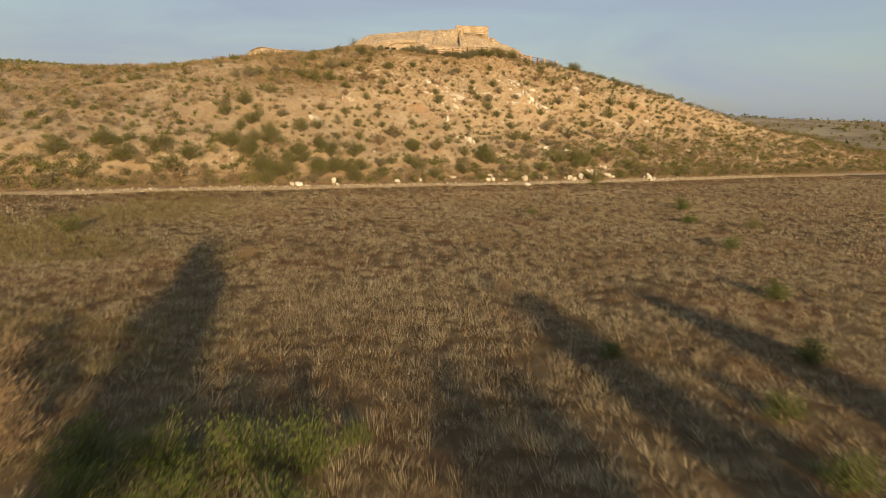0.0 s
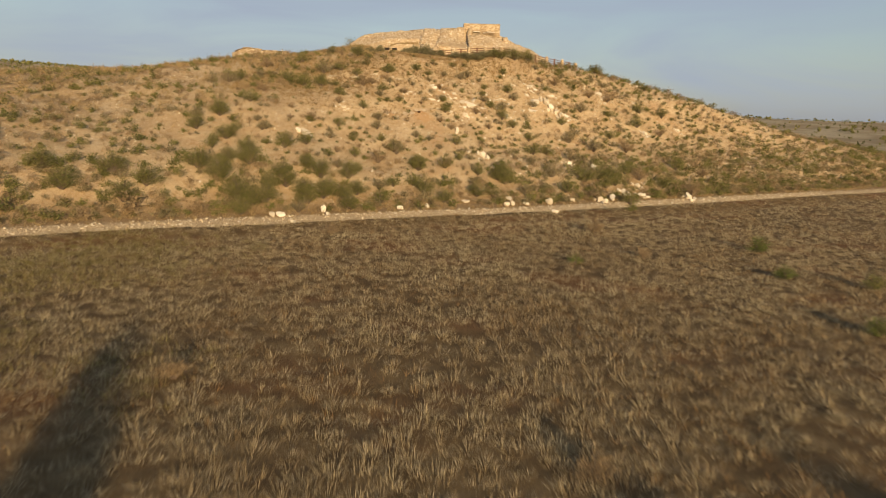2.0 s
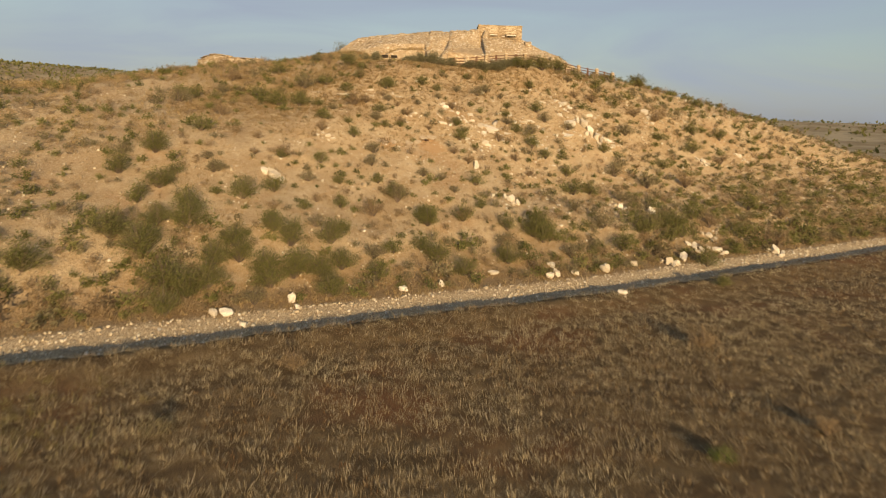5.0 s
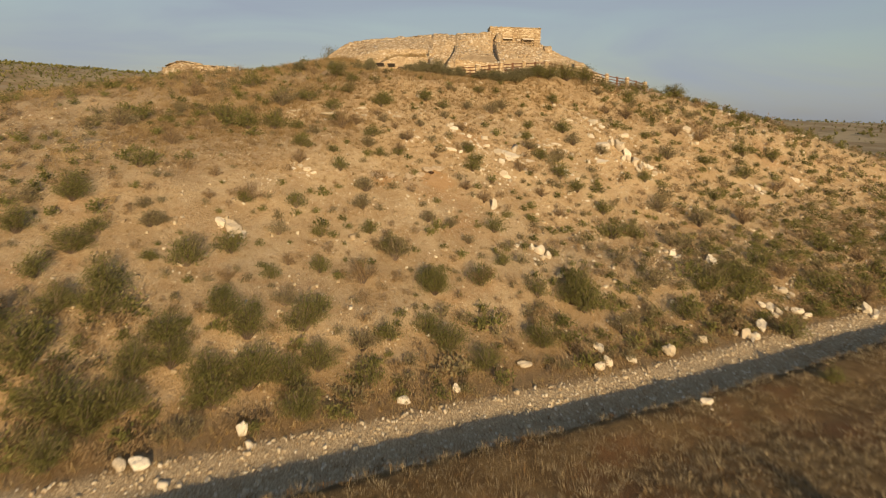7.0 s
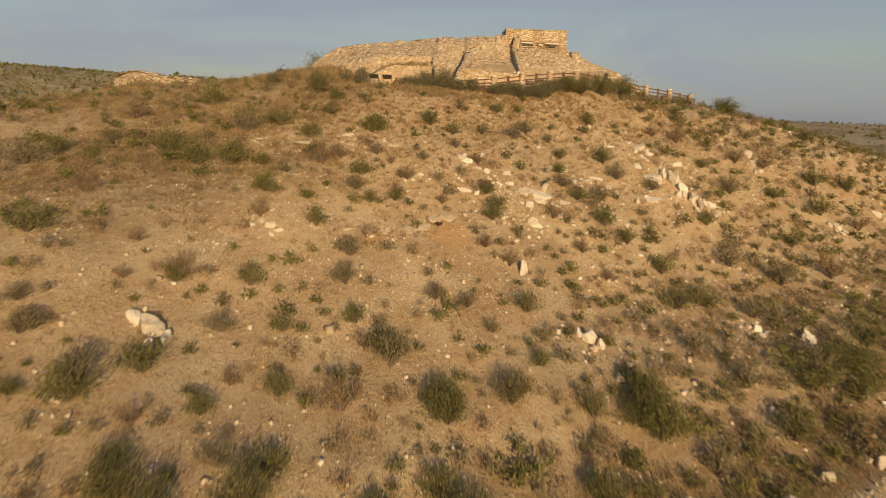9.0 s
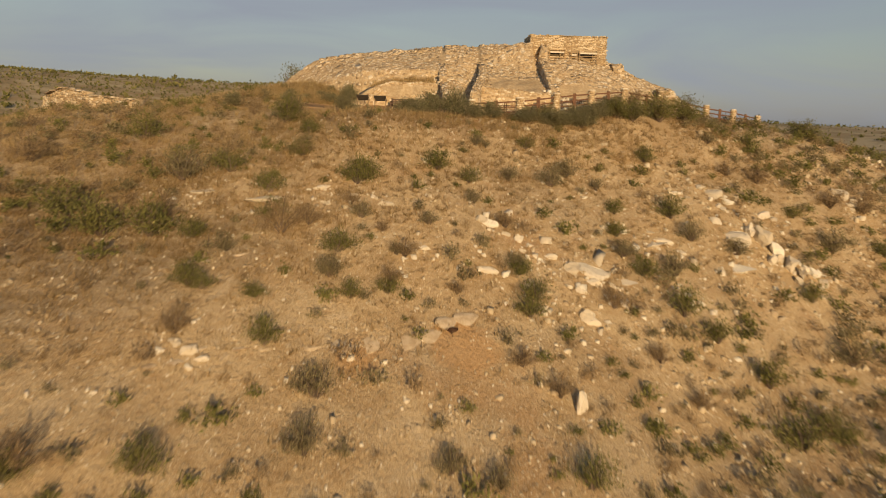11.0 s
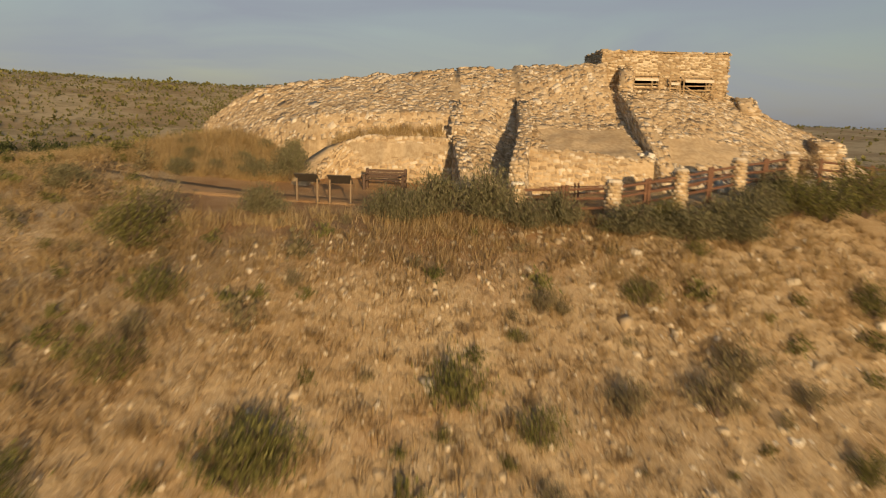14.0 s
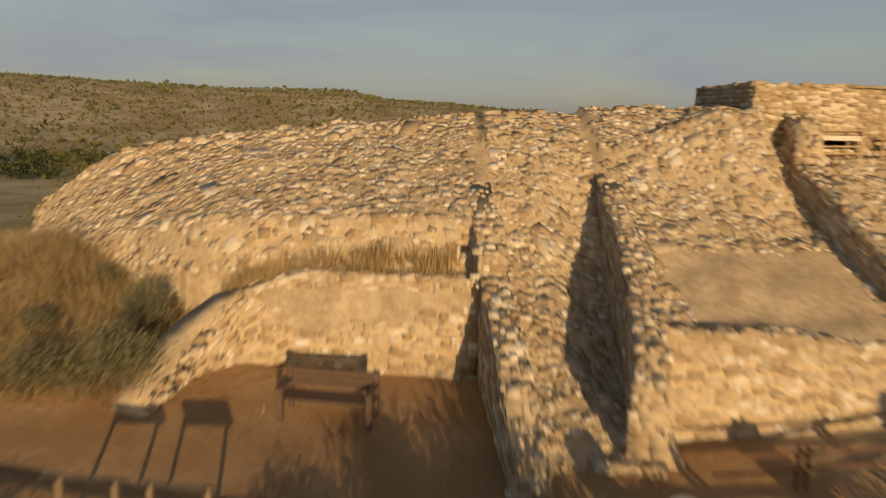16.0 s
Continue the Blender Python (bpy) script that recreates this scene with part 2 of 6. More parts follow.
def hermite(x, xs, ys):
    """A smooth curve through a few heights."""
    xs, ys = np.asarray(xs, float), np.asarray(ys, float)
    h, d = np.diff(xs), np.diff(ys) / np.diff(xs)
    m = np.zeros(len(xs))
    m[1:-1] = np.where(d[1:] * d[:-1] > 0, 2 * d[1:] * d[:-1] / np.where(d[1:] + d[:-1] == 0, 1, d[1:] + d[:-1]), 0)
    x = np.clip(x, xs[0], xs[-1])
    i = np.clip(np.searchsorted(xs, x) - 1, 0, len(xs) - 2)
    t = (x - xs[i]) / h[i]
    return (ys[i] * (1 + 2 * t) * (1 - t) ** 2 + m[i] * h[i] * t * (1 - t) ** 2
            + ys[i + 1] * t * t * (3 - 2 * t) + m[i + 1] * h[i] * t * t * (t - 1))


def ramp(x, a, b):
    t = np.clip((np.asarray(x, float) - a) / (b - a), 0, 1)
    return t * t * (3 - 2 * t)


def value_noise(x, y, seed=0):
    """Smooth random heights between -1 and 1, one cell a metre."""
    xi, yi = np.floor(x), np.floor(y)
    fx, fy = x - xi, y - yi
    fx, fy = fx * fx * (3 - 2 * fx), fy * fy * (3 - 2 * fy)

    def corner(a, b):
        v = np.sin(a * 127.1 + b * 311.7 + seed * 74.7) * 43758.5453
        return (v - np.floor(v)) * 2 - 1
    return ((corner(xi, yi) * (1 - fx) + corner(xi + 1, yi) * fx) * (1 - fy)
            + (corner(xi, yi + 1) * (1 - fx) + corner(xi + 1, yi + 1) * fx) * fy)


def along_track(x, y):
    """Metres up the hillside from the track, which bends a little, and metres along it."""
    dx, dy = x - ROAD_O[0], y - ROAD_O[1]
    s, u = dx * ROAD_N[0] + dy * ROAD_N[1], dx * ROAD_D[0] + dy * ROAD_D[1]
    bend = hermite(u, (-60, -15, 7, 28, 60, 110), (1.9, 1.7, 0.7, -0.5, -0.1, 0.2))
    return s - bend * ramp(np.abs(s + 2), 12, 5), u


def land(x, y, rough=1.0):
    """Height of the ground: flat field, sunken track, hill with its crest, and the valley behind."""
    x, y = np.asarray(x, float), np.asarray(y, float)
    s, u = along_track(x, y)
    foot_s = (-0.3, 2, 4, 7, 12)
    foot_z = (0.15, 0.4, 1.2, 2.8, 4.9)
    up = s + 1.4 * ramp(u, 30, 42) * ramp(s, 14, 24)
    main = hermite(up, foot_s + (14, 17.7, 20, 22.5, 25.4, 27.4, 28.6, 30.0, 31.4, 33.5, 37, 41, 45),
                   foot_z + (6.0, 8.4, 10.0, 11.8, 13.5, 14.9, 15.6, 16.1, 16.3, 16.42, 16.55, 16.95, 17.1))
    left = hermite(s, foot_s + (15.2, 21.4, 27, 32, 38, 44, 50), foot_z + (6.4, 9.5, 11.0, 12.2, 14.2, 15.4, 16.0))
    west = hermite(s, (-0.3, 2, 4, 7, 12, 19, 30, 40, 52), (0.15, 0.4, 1.0, 2.4, 4.4, 6.8, 9.8, 12.0, 13.6))
    k, w = ramp(u, 12, 27), ramp(u, 8, -12)
    hill = main * k + (left * (1 - w) + west * w) * (1 - k)
    crest = hermite(u, (-60, -22, -3, 9, 17, 25, 46, 52, 56, 61, 66, 71, 80, 88, 96, 108, 122, 160), (9.4, 11.2, 12.7, 14.8, 17.1, 17.6, 17.2, 16.7, 16.3, 15.2, 14.3, 13.6, 11.3, 8.9, 7.0, 5.6, 3.6, 0.6))
    back = hermite(u, (-60, 0, 15, 30, 46, 60, 80, 100), (56, 56, 54, 52, 46, 33, 28, 24))
    crest = crest - 0.34 * np.maximum(0, s - back) - 0.010 * np.maximum(0, s - back) ** 2
    crest = crest - 0.10 * np.maximum(0, -30 - u)
    hill = hill + 0.75 * np.exp(-((u - 43) / 6.0) ** 2) * ramp(s, 19.0, 30.0)
    crest = crest + 0.5 * np.exp(-((u - 43) / 6.0) ** 2)
    soft = 0.7
    hill = np.minimum(hill, crest) - soft * 0.35 * np.exp(-((hill - crest) / soft) ** 2)
    hill = np.where(s > 40, np.maximum(hill, -0.6), hill)
    field = 0.34 * ramp(s, -7.5, -4.3)
    road = hermite(s, (-4, -3.3, -2.6, -1.4, -0.4, 0.7), (-0.05, -0.30, -0.38, -0.34, -0.12, 0.22)) + 0.03 * value_noise(x * 2.1, y * 2.1, 12)
    edge, join = ramp(s, -3.75, -3.3), ramp(s, -0.3, 0.9)
    z = (field * (1 - edge) + road * edge) * (1 - join) + np.maximum(hill, np.where(s < 40, 0.12, -0.6)) * join
    steep = ramp(s, 1, 7) * ramp(s, 60, 30)
    flat = ramp(np.hypot((x + 5.5) / 1.6, y - 113.5), 5.0, 9.0)
    bumps = (0.30 * value_noise(x * 0.16, y * 0.16, 1) + 0.16 * value_noise(x * 0.45, y * 0.45, 2)
             + 0.06 * value_noise(x * 1.3, y * 1.3, 3)) * steep * flat
    bumps = bumps + (0.05 * value_noise(x * 0.3, y * 0.3, 5) + 0.03 * value_noise(x, y, 6)) * (s < -3.4)
    # far hills round the valley, highest to the west
    d = np.hypot(x, y - 100)
    a = np.degrees(np.arctan2(x, y - 60))
    far_h = hermite(a, FAR_AZ, FAR_Z)
    rise = ramp(d, 420, 1000)
    far = rise * (far_h + 2.0 * value_noise(x * 0.006, y * 0.006, 8) + 1.6 * value_noise(x * 0.014, y * 0.014, 9)) * (y > 0)
    bank = 1.15 * np.exp(-((x + 13.0) / 4.2) ** 2 - ((y - 119.0) / 3.2) ** 2)
    # the earth before the ruin rises gently to its walls
    apron = 0.02 * np.clip(y - 112.0, 0, 3.2) * ramp(x, -11.5, -9.5) * ramp(x, 6, 3.5) * ramp(y, 121, 117)
    return z + bank + apron + rough * bumps + far * ramp(y, 150, 380)


def land_at(x, y):
    return float(land(np.array([x]), np.array([y]))[0])


# ---- building helpers ----
def mesh_of(name, verts, faces, material=None, tint=None, smooth=False):
    """A mesh, with a number a corner for its material, from arrays of corners and of triangles or quads."""
    verts, faces = np.asarray(verts, np.float32), np.asarray(faces, np.int32)
    me = bpy.data.meshes.new(name)
    n, k = faces.shape
    me.vertices.add(len(verts))
    me.vertices.foreach_set("co", verts.ravel())
    me.loops.add(n * k)
    me.loops.foreach_set("vertex_index", faces.ravel())
    me.polygons.add(n)
    me.polygons.foreach_set("loop_start", np.arange(0, n * k, k, dtype=np.int32))
    me.polygons.foreach_set("loop_total", np.full(n, k, np.int32))
    if tint is not None:
        me.attributes.new("tint", "FLOAT", "POINT").data.foreach_set("value", np.asarray(tint, np.float32))
    if smooth:
        me.polygons.foreach_set("use_smooth", np.ones(n, bool))
    me.update(calc_edges=True)
    if material:
        me.materials.append(material)
    return me


def part(name, data, material, parent, label=""):
    """Links a mesh or bmesh as one part under a thing."""
    if isinstance(data, bmesh.types.BMesh):
        me = bpy.data.meshes.new(name)
        data.to_mesh(me)
        data.free()
        data = me
    if material and not data.materials:
        data.materials.append(material)
    ob = new(name, data)
    ob.parent = parent
    return tagged(ob, label)


def empty(name, m, label, category, group="", kind=""):
    ob = new(name)
    ob.empty_display_size = 0.2
    ob.matrix_world = m
    return tagged(ob, label, category, group, kind)


def box_bm(bm, lo, hi, bevel=0.0):
    """Adds a box between two corners to a bmesh, its edges softened."""
    vs = [bm.verts.new((x, y, z)) for x in (lo[0], hi[0]) for y in (lo[1], hi[1]) for z in (lo[2], hi[2])]
    fs = [bm.faces.new([vs[i] for i in f]) for f in ((0, 1, 3, 2), (4, 6, 7, 5), (0, 4, 5, 1), (2, 3, 7, 6), (0, 2, 6, 4), (1, 5, 7, 3))]
    if bevel:
        es = list({e for f in fs for e in f.edges})
        bmesh.ops.bevel(bm, geom=es, offset=bevel, segments=1, affect="EDGES")
    return bm


def box(lo, hi, bevel=0.0):
    return box_bm(bmesh.new(), lo, hi, bevel)


def rod(points, radius, sides=7, wobble=0.0, rng=random):
    """A tapered round bar along points; radius may be one number or one a point."""
    pts = [Vector(p) for p in points]
    rad = radius if isinstance(radius, (list, tuple)) else [radius] * len(pts)
    bm, rings = bmesh.new(), []
    for i, p in enumerate(pts):
        d = (pts[min(i + 1, len(pts) - 1)] - pts[max(i - 1, 0)]).normalized()
        a = d.orthogonal().normalized()
        if i:
            a = (prev - d * prev.dot(d)).normalized()
        prev = a
        b = d.cross(a)
        r = rad[i] * (1 + wobble * (rng.random() - 0.5))
        rings.append([bm.verts.new(p + (a * math.cos(q) + b * math.sin(q)) * r) for q in (2 * math.pi * j / sides for j in range(sides))])
    for r0, r1 in zip(rings, rings[1:]):
        for j in range(sides):
            bm.faces.new((r0[j], r0[(j + 1) % sides], r1[(j + 1) % sides], r1[j]))
    bm.faces.new(rings[0][::-1])
    bm.faces.new(rings[-1])
    return bm


# ---- plants ----
def shrub_parts(seed, leaves, stems=14, leaf=0.055, slim=0.4, upright=0.5, spread=0.10):
    """Arrays for a shrub one metre wide and about 0.8 m high: fanned stems, and leaves in loose sprays with gaps between them."""
    r = np.random.RandomState(seed)
    az, out = r.uniform(0, 2 * np.pi, stems), np.sqrt(r.uniform(0.03, 1.0, stems))
    tip = np.stack([np.cos(az) * out * 0.46, np.sin(az) * out * 0.46,
                    (0.80 - 0.56 * out ** 2) * r.uniform(0.75, 1.12, stems)], 1)
    mid = tip * np.array([0.35, 0.35, 0.55]) * r.uniform(0.85, 1.15, (stems, 1))
    # leaves
    which, f = r.randint(0, stems, leaves), r.uniform(0.14, 1.0, leaves) ** 0.6
    q = ((1 - f) ** 2)[:, None] * 0 + (2 * f * (1 - f))[:, None] * mid[which] + (f ** 2)[:, None] * tip[which]
    q = q + r.normal(0, spread, (leaves, 3)) * np.array([1, 1, 0.75]) * (0.45 + 0.55 * f)[:, None]
    q[:, 2] = np.maximum(q[:, 2], 0.03)
    d = r.normal(0, 1, (leaves, 3)) * (1 - upright) + np.array([0, 0, 1.0]) * upright + (q - np.array([0, 0, 0.2])) * 0.8
    d /= np.linalg.norm(d, axis=1, keepdims=True)
    side = np.cross(d, r.normal(0, 1, (leaves, 3)))
    side /= np.linalg.norm(side, axis=1, keepdims=True) + 1e-6
    ln = leaf * r.uniform(0.6, 1.5, leaves)[:, None]
    a, b, c = q - side * ln * slim * 0.5, q + side * ln * slim * 0.5, q + d * ln
    v = np.stack([a, b, c], 1).reshape(-1, 3)
    tri = np.arange(leaves * 3).reshape(-1, 3)
    return tip, mid, v, tri


def stems_mesh(tip, mid, material, thick=0.012):
    bm = bmesh.new()
    for t, m in zip(tip, mid):
        pts, ring0 = [Vector((0, 0, -0.06)), Vector(m), Vector(t) * 0.96], None
        for j, (p, w) in enumerate(zip(pts, (thick, thick * 0.75, thick * 0.3))):
            ring = [bm.verts.new(p + Vector((math.cos(q) * w, math.sin(q) * w, 0))) for q in (0, 2.09, 4.19)]
            if ring0:
                for i in range(3):
                    bm.faces.new((ring0[i], ring0[(i + 1) % 3], ring[(i + 1) % 3], ring[i]))
            ring0 = ring
    me = bpy.data.meshes.new("stem")
    bm.to_mesh(me)
    bm.free()
    me.materials.append(material)
    return me


class ShrubKind:
    """A kind of shrub with a few shapes; plant() sets one down as a thing of stems and foliage."""

    def __init__(self, name, label, material, leaves, seeds, bark=None, **shape):
        self.name, self.label, self.meshes = name, label, []
        for sd in seeds:
            tip, mid, v, tri = shrub_parts(sd, leaves, **shape)
            tint = np.random.RandomState(sd).uniform(0.1, 0.9, leaves).repeat(3)
            self.meshes.append((stems_mesh(tip, mid, bark or M_BARK), mesh_of("foliage", v, tri, material, tint)))

    def plant(self, x, y, wide, high, rng, group="", label=""):
        z = land_at(x, y) - 0.03
        m = Matrix.LocRotScale((x, y, z), Euler((rng.uniform(-0.1, 0.1), rng.uniform(-0.1, 0.1), rng.uniform(0, 6.28))), (wide, wide * rng.uniform(0.85, 1.1), high / 0.8))
        ob = empty(self.name, m, label or self.label, "shrub", group)
        a, b = self.meshes[rng.randrange(len(self.meshes))]
        part("stem", a, None, ob)
        part("foliage", b, None, ob)
        return ob


def joined_shrubs(xs, ys, zs, wides, highs, seeds, leaves, material, name, **shape):
    """Many small shrubs in one mesh, for cover that nobody could count."""
    r = np.random.RandomState(seeds)
    protos = [shrub_parts(seeds * 31 + i, leaves, **shape)[2] for i in range(6)]
    n = len(xs)
    vs, tint = np.zeros((n, leaves * 3, 3), np.float32), np.zeros((n, leaves * 3), np.float32)
    for i in range(n):
        p, a = protos[i % 6], r.uniform(0, 6.28)
        ca, sa = math.cos(a), math.sin(a)
        vs[i, :, 0] = xs[i] + (p[:, 0] * ca - p[:, 1] * sa) * wides[i]
        vs[i, :, 1] = ys[i] + (p[:, 0] * sa + p[:, 1] * ca) * wides[i]
        vs[i, :, 2] = zs[i] - 0.02 + p[:, 2] * highs[i] / 0.8
        tint[i] = np.clip(r.uniform(0.05, 0.95) + r.uniform(-0.15, 0.15, leaves).repeat(3), 0, 1)
    return mesh_of(name, vs.reshape(-1, 3), np.arange(n * leaves * 3).reshape(-1, 3), material, tint.ravel())


def tufts(xs, ys, zs, wide, high, blades, seed, material, name, width=0.012, tint=None, arch=0.5, root_spread=0.22):
    """Grass in one mesh: every tuft a spray of bent blades."""
    r = np.random.RandomState(seed)
    n = len(xs)
    a = r.uniform(0, 2 * np.pi, (n, blades))
    lean = np.sqrt(r.uniform(0, 1, (n, blades))) * arch
    ln = np.asarray(high)[:, None] * r.uniform(0.55, 1.15, (n, blades))
    root = np.stack([xs[:, None] + np.cos(a) * wide[:, None] * root_spread * r.uniform(0, 1, (n, blades)),
                     ys[:, None] + np.sin(a) * wide[:, None] * root_spread * r.uniform(0, 1, (n, blades)),
                     np.repeat(zs[:, None], blades, 1) - 0.02], 2)
    d = np.stack([np.cos(a) * np.sin(lean), np.sin(a) * np.sin(lean), np.cos(lean)], 2)
    tipp = root + d * ln[..., None] + np.stack([np.cos(a), np.sin(a), 0 * a], 2) * (lean * ln * 0.25)[..., None]
    b = a + r.uniform(0.8, 2.3, (n, blades))
    side = np.stack([np.cos(b), np.sin(b), 0 * b], 2) * (width * r.uniform(0.6, 1.5, (n, blades)))[..., None]
    v = np.stack([root - side, root + side, tipp], 2).reshape(-1, 3)
    t = r.uniform(0, 1, n) if tint is None else tint
    t = np.clip(t[:, None] + r.uniform(-0.2, 0.2, (n, blades)), 0, 1).repeat(3, 1).ravel()
    return mesh_of(name, v, np.arange(len(v)).reshape(-1, 3), material, t)


def boulder_mesh(seed, material, flat=0.7, level=2, rough=1.0):
    """A weathered block: a ball cut by chance planes, with a rough skin."""
    r = random.Random(seed)
    bm = bmesh.new()
    bmesh.ops.create_icosphere(bm, subdivisions=level, radius=0.5)
    planes = [(Vector((r.gauss(0, 1), r.gauss(0, 1), r.gauss(0, 1))).normalized(), r.uniform(0.17, 0.36)) for _ in range(17)]
    off = Vector((seed * 3.7, seed * 1.3, 0))
    for v in bm.verts:
        for n, d in planes:
            over = v.co.dot(n) - d
            if over > 0:
                v.co -= n * over * 0.98
        chip = noise.cell(v.co * 7 + off) - 0.5
        v.co *= 1 + 0.20 * rough * noise.noise(v.co * 3 + off) + 0.10 * rough * noise.noise(v.co * 9 + off) + 0.07 * rough * chip
        v.co.z *= flat
    me = bpy.data.meshes.new("boulder")
    bm.to_mesh(me)
    bm.free()
    me.materials.append(material)
    return me

# ---- ground: one sheet from the field to the horizon ----
def spread(core_lo, core_hi, step, far_lo, far_hi, grow=1.12):
    """Grid lines, close together in the middle and wider towards the horizon."""
    mid = list(np.arange(core_lo, core_hi + step / 2, step))
    for sign, end in ((-1, far_lo), (1, far_hi)):
        w, p, got = step, mid[0] if sign < 0 else mid[-1], []
        while (p - end) * sign < 0:
            w *= grow
            p += sign * w
            got.append(p)
        mid = got[::-1] + mid if sign < 0 else mid + got
    return np.array(mid)


gx, gy = spread(-42, 62, 0.5, -2600, 2600), spread(20, 136, 0.5, -700, 4200)
GX, GY = np.meshgrid(gx, gy)
GZ = land(GX, GY)
idx = np.arange(GX.size).reshape(GX.shape)
quads = np.stack([idx[:-1, :-1], idx[:-1, 1:], idx[1:, 1:], idx[1:, :-1]], -1).reshape(-1, 4)
M_EARTH = ground_material()
across = along_track(GX, GY)[0].ravel()
gs = across[quads].mean(1)
gxm = np.abs(GX.ravel()[quads].mean(1)) < 90
on_track = (gs > -3.5) & (gs < 0.4) & gxm
allv = np.stack([GX, GY, GZ], -1).reshape(-1, 3)
used = np.unique(quads[on_track])
back_to = np.zeros(len(allv), int)
back_to[used] = np.arange(len(used))
ground = new("ground", mesh_of("ground", allv, quads[~on_track], M_EARTH, across, True))
tagged(ground, "dry tan earth of field, hillside and valley", "ground", kind="structure")
track = new("gravel_track", mesh_of("gravel_track", allv[used], back_to[quads[on_track]], M_EARTH, across[used], True))
tagged(track, "pale gravel track along the foot of the hill", "road", kind="structure")

# mountains on the skyline; their blue is distance haze put into the colour
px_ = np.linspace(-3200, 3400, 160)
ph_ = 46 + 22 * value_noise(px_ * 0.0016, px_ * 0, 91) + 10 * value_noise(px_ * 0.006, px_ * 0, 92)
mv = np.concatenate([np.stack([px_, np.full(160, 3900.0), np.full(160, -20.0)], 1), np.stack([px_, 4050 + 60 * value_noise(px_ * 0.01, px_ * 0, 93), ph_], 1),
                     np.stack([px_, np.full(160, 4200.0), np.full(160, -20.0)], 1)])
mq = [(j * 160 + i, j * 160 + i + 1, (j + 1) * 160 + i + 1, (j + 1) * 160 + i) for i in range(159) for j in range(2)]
tagged(new("far_mountains", mesh_of("far_mountains", mv, np.array(mq), M_FARHAZE)), "far mountains on the skyline, haze painted in as blue-grey", "mountains", kind="structure")

# ---- the ruin: a stone-faced mound with terraces, ribs and a tower ----
def mound(x, y):
    """Height of the rubble core of the ruin."""
    x, y = np.asarray(x, float), np.asarray(y, float)
    crest = hermite(x, (-17.4, -14.9, -12.9, -9, -4.5, 0, 2, 7, 9, 11.5, 13.5, 15, 18), (16.6, 18.8, 19.95, 20.6, 21.05, 21.35, 21.4, 20.4, 19.45, 18.75, 18.0, 17.2, 15.5))
    # west part: a ledge, a steep facing and then rubble up to the crest
    front = hermite(x, (-16.4, -14.4, -11, -8.6, -6, -4), (121.8, 119.4, 117.4, 116.3, 116.2, 116.2))
    low = hermite(x, (-15, -12, -8.6, -4), (16.6, 17.6, 18.3, 18.4))
    t = y - front
    lift = np.minimum(0.85, np.maximum(crest - low - 0.3, 0.1))
    west = low + np.clip(t / 0.5, 0, 1) * lift + np.clip(t - 0.5, 0, 99) / np.maximum(121.5 - front - 0.5, 0.5) * (crest - low - lift)
    west = np.where(t < -0.02, np.where(y > 115.5, 18.15 - 0.35 * np.maximum(0, -8.0 - x), 15.5), west)
    west = np.where((t < -0.02) & (x < -9.2), 15.5, west)
    # stair of rubble between the first two ribs
    stair = hermite(y, (112.0, 112.4, 113.0, 114.2, 115.2, 116.6, 118.0, 121.5), (15.8, 16.5, 16.8, 17.2, 17.75, 18.35, 19.4, 21.2))
    # earth ledge behind the front wall, and the slope above it
    ledge = hermite(y, (113.5, 113.75, 114.6, 116.0, 117.4, 119.6, 121.5), (15.6, 17.8, 18.1, 18.62, 19.25, 20.65, 21.4))
    # east slope below the tower
    fall = hermite(x, (2, 7, 10, 14, 18), (0, 0, 0.75, 2.2, 4.2))
    ye = y - 0.42 * np.maximum(0, x - 4.5)
    east = hermite(ye, (112.8, 114.3, 116.0, 119.6, 121.5), (15.9, 17.35, 18.45, 20.45, 20.9)) - fall
    stair = stair - 0.34 * ramp(x, -3.2, -2.3) * ramp(y, 113.4, 114.6) * ramp(y, 119.6, 118.0)
    z = np.where(x > -4.25, stair, west)
    z = np.where(x > -1.8, ledge, z)
    z = np.where(x > 2.5, east, z)
    shoulder = 21.4 - 1.1 * np.maximum(0, 119.4 - y) - 0.4 * np.maximum(0, 0.9 - x)
    z = np.where((x > -1.6) & (x < 1.75), np.maximum(z, shoulder), z)
    z = np.minimum(z, crest + 0.1)
    z = np.where((x > 2.05) & (x < 6.45) & (y > 119.95) & (y < 123.0), np.minimum(z, 20.2), z)
    behind = np.maximum(0, y - 122.0)
    return z - 0.55 * behind - 0.02 * behind ** 2 + 0.06 * value_noise(x * 1.7, y * 1.7, 61) + 0.04 * value_noise(x * 4, y * 4, 62)


def stone_blocks(base, u, v, n, depth, r, squash=0.8):
    """Rough blocks on a surface: centres, half-length and half-height vectors, outward normals. Eight corners each."""
    k = len(base)
    corners = []
    for su, sv in ((-1, -1), (1, -1), (1, 1), (-1, 1)):
        j = r.uniform(0.8, 1.12, (k, 1))
        corners.append(base + (u * su + v * sv) * j - n * 0.03)
    for su, sv in ((-1, -1), (1, -1), (1, 1), (-1, 1)):
        j = r.uniform(0.78, 1.0, (k, 1)) * squash / 0.8
        corners.append(base + (u * su + v * sv) * j + n * (depth * r.uniform(0.7, 1.2, k))[:, None])
    return np.stack(corners, 1)


BLOCK = np.array([[4, 5, 6, 7], [0, 1, 5, 4], [1, 2, 6, 5], [2, 3, 7, 6], [3, 0, 4, 7]])


def blocks_mesh(c, name, material):
    k = len(c)
    faces = (BLOCK[None] + (np.arange(k) * 8)[:, None, None]).reshape(-1, 4)
    return mesh_of(name, c.reshape(-1, 3), faces, material)


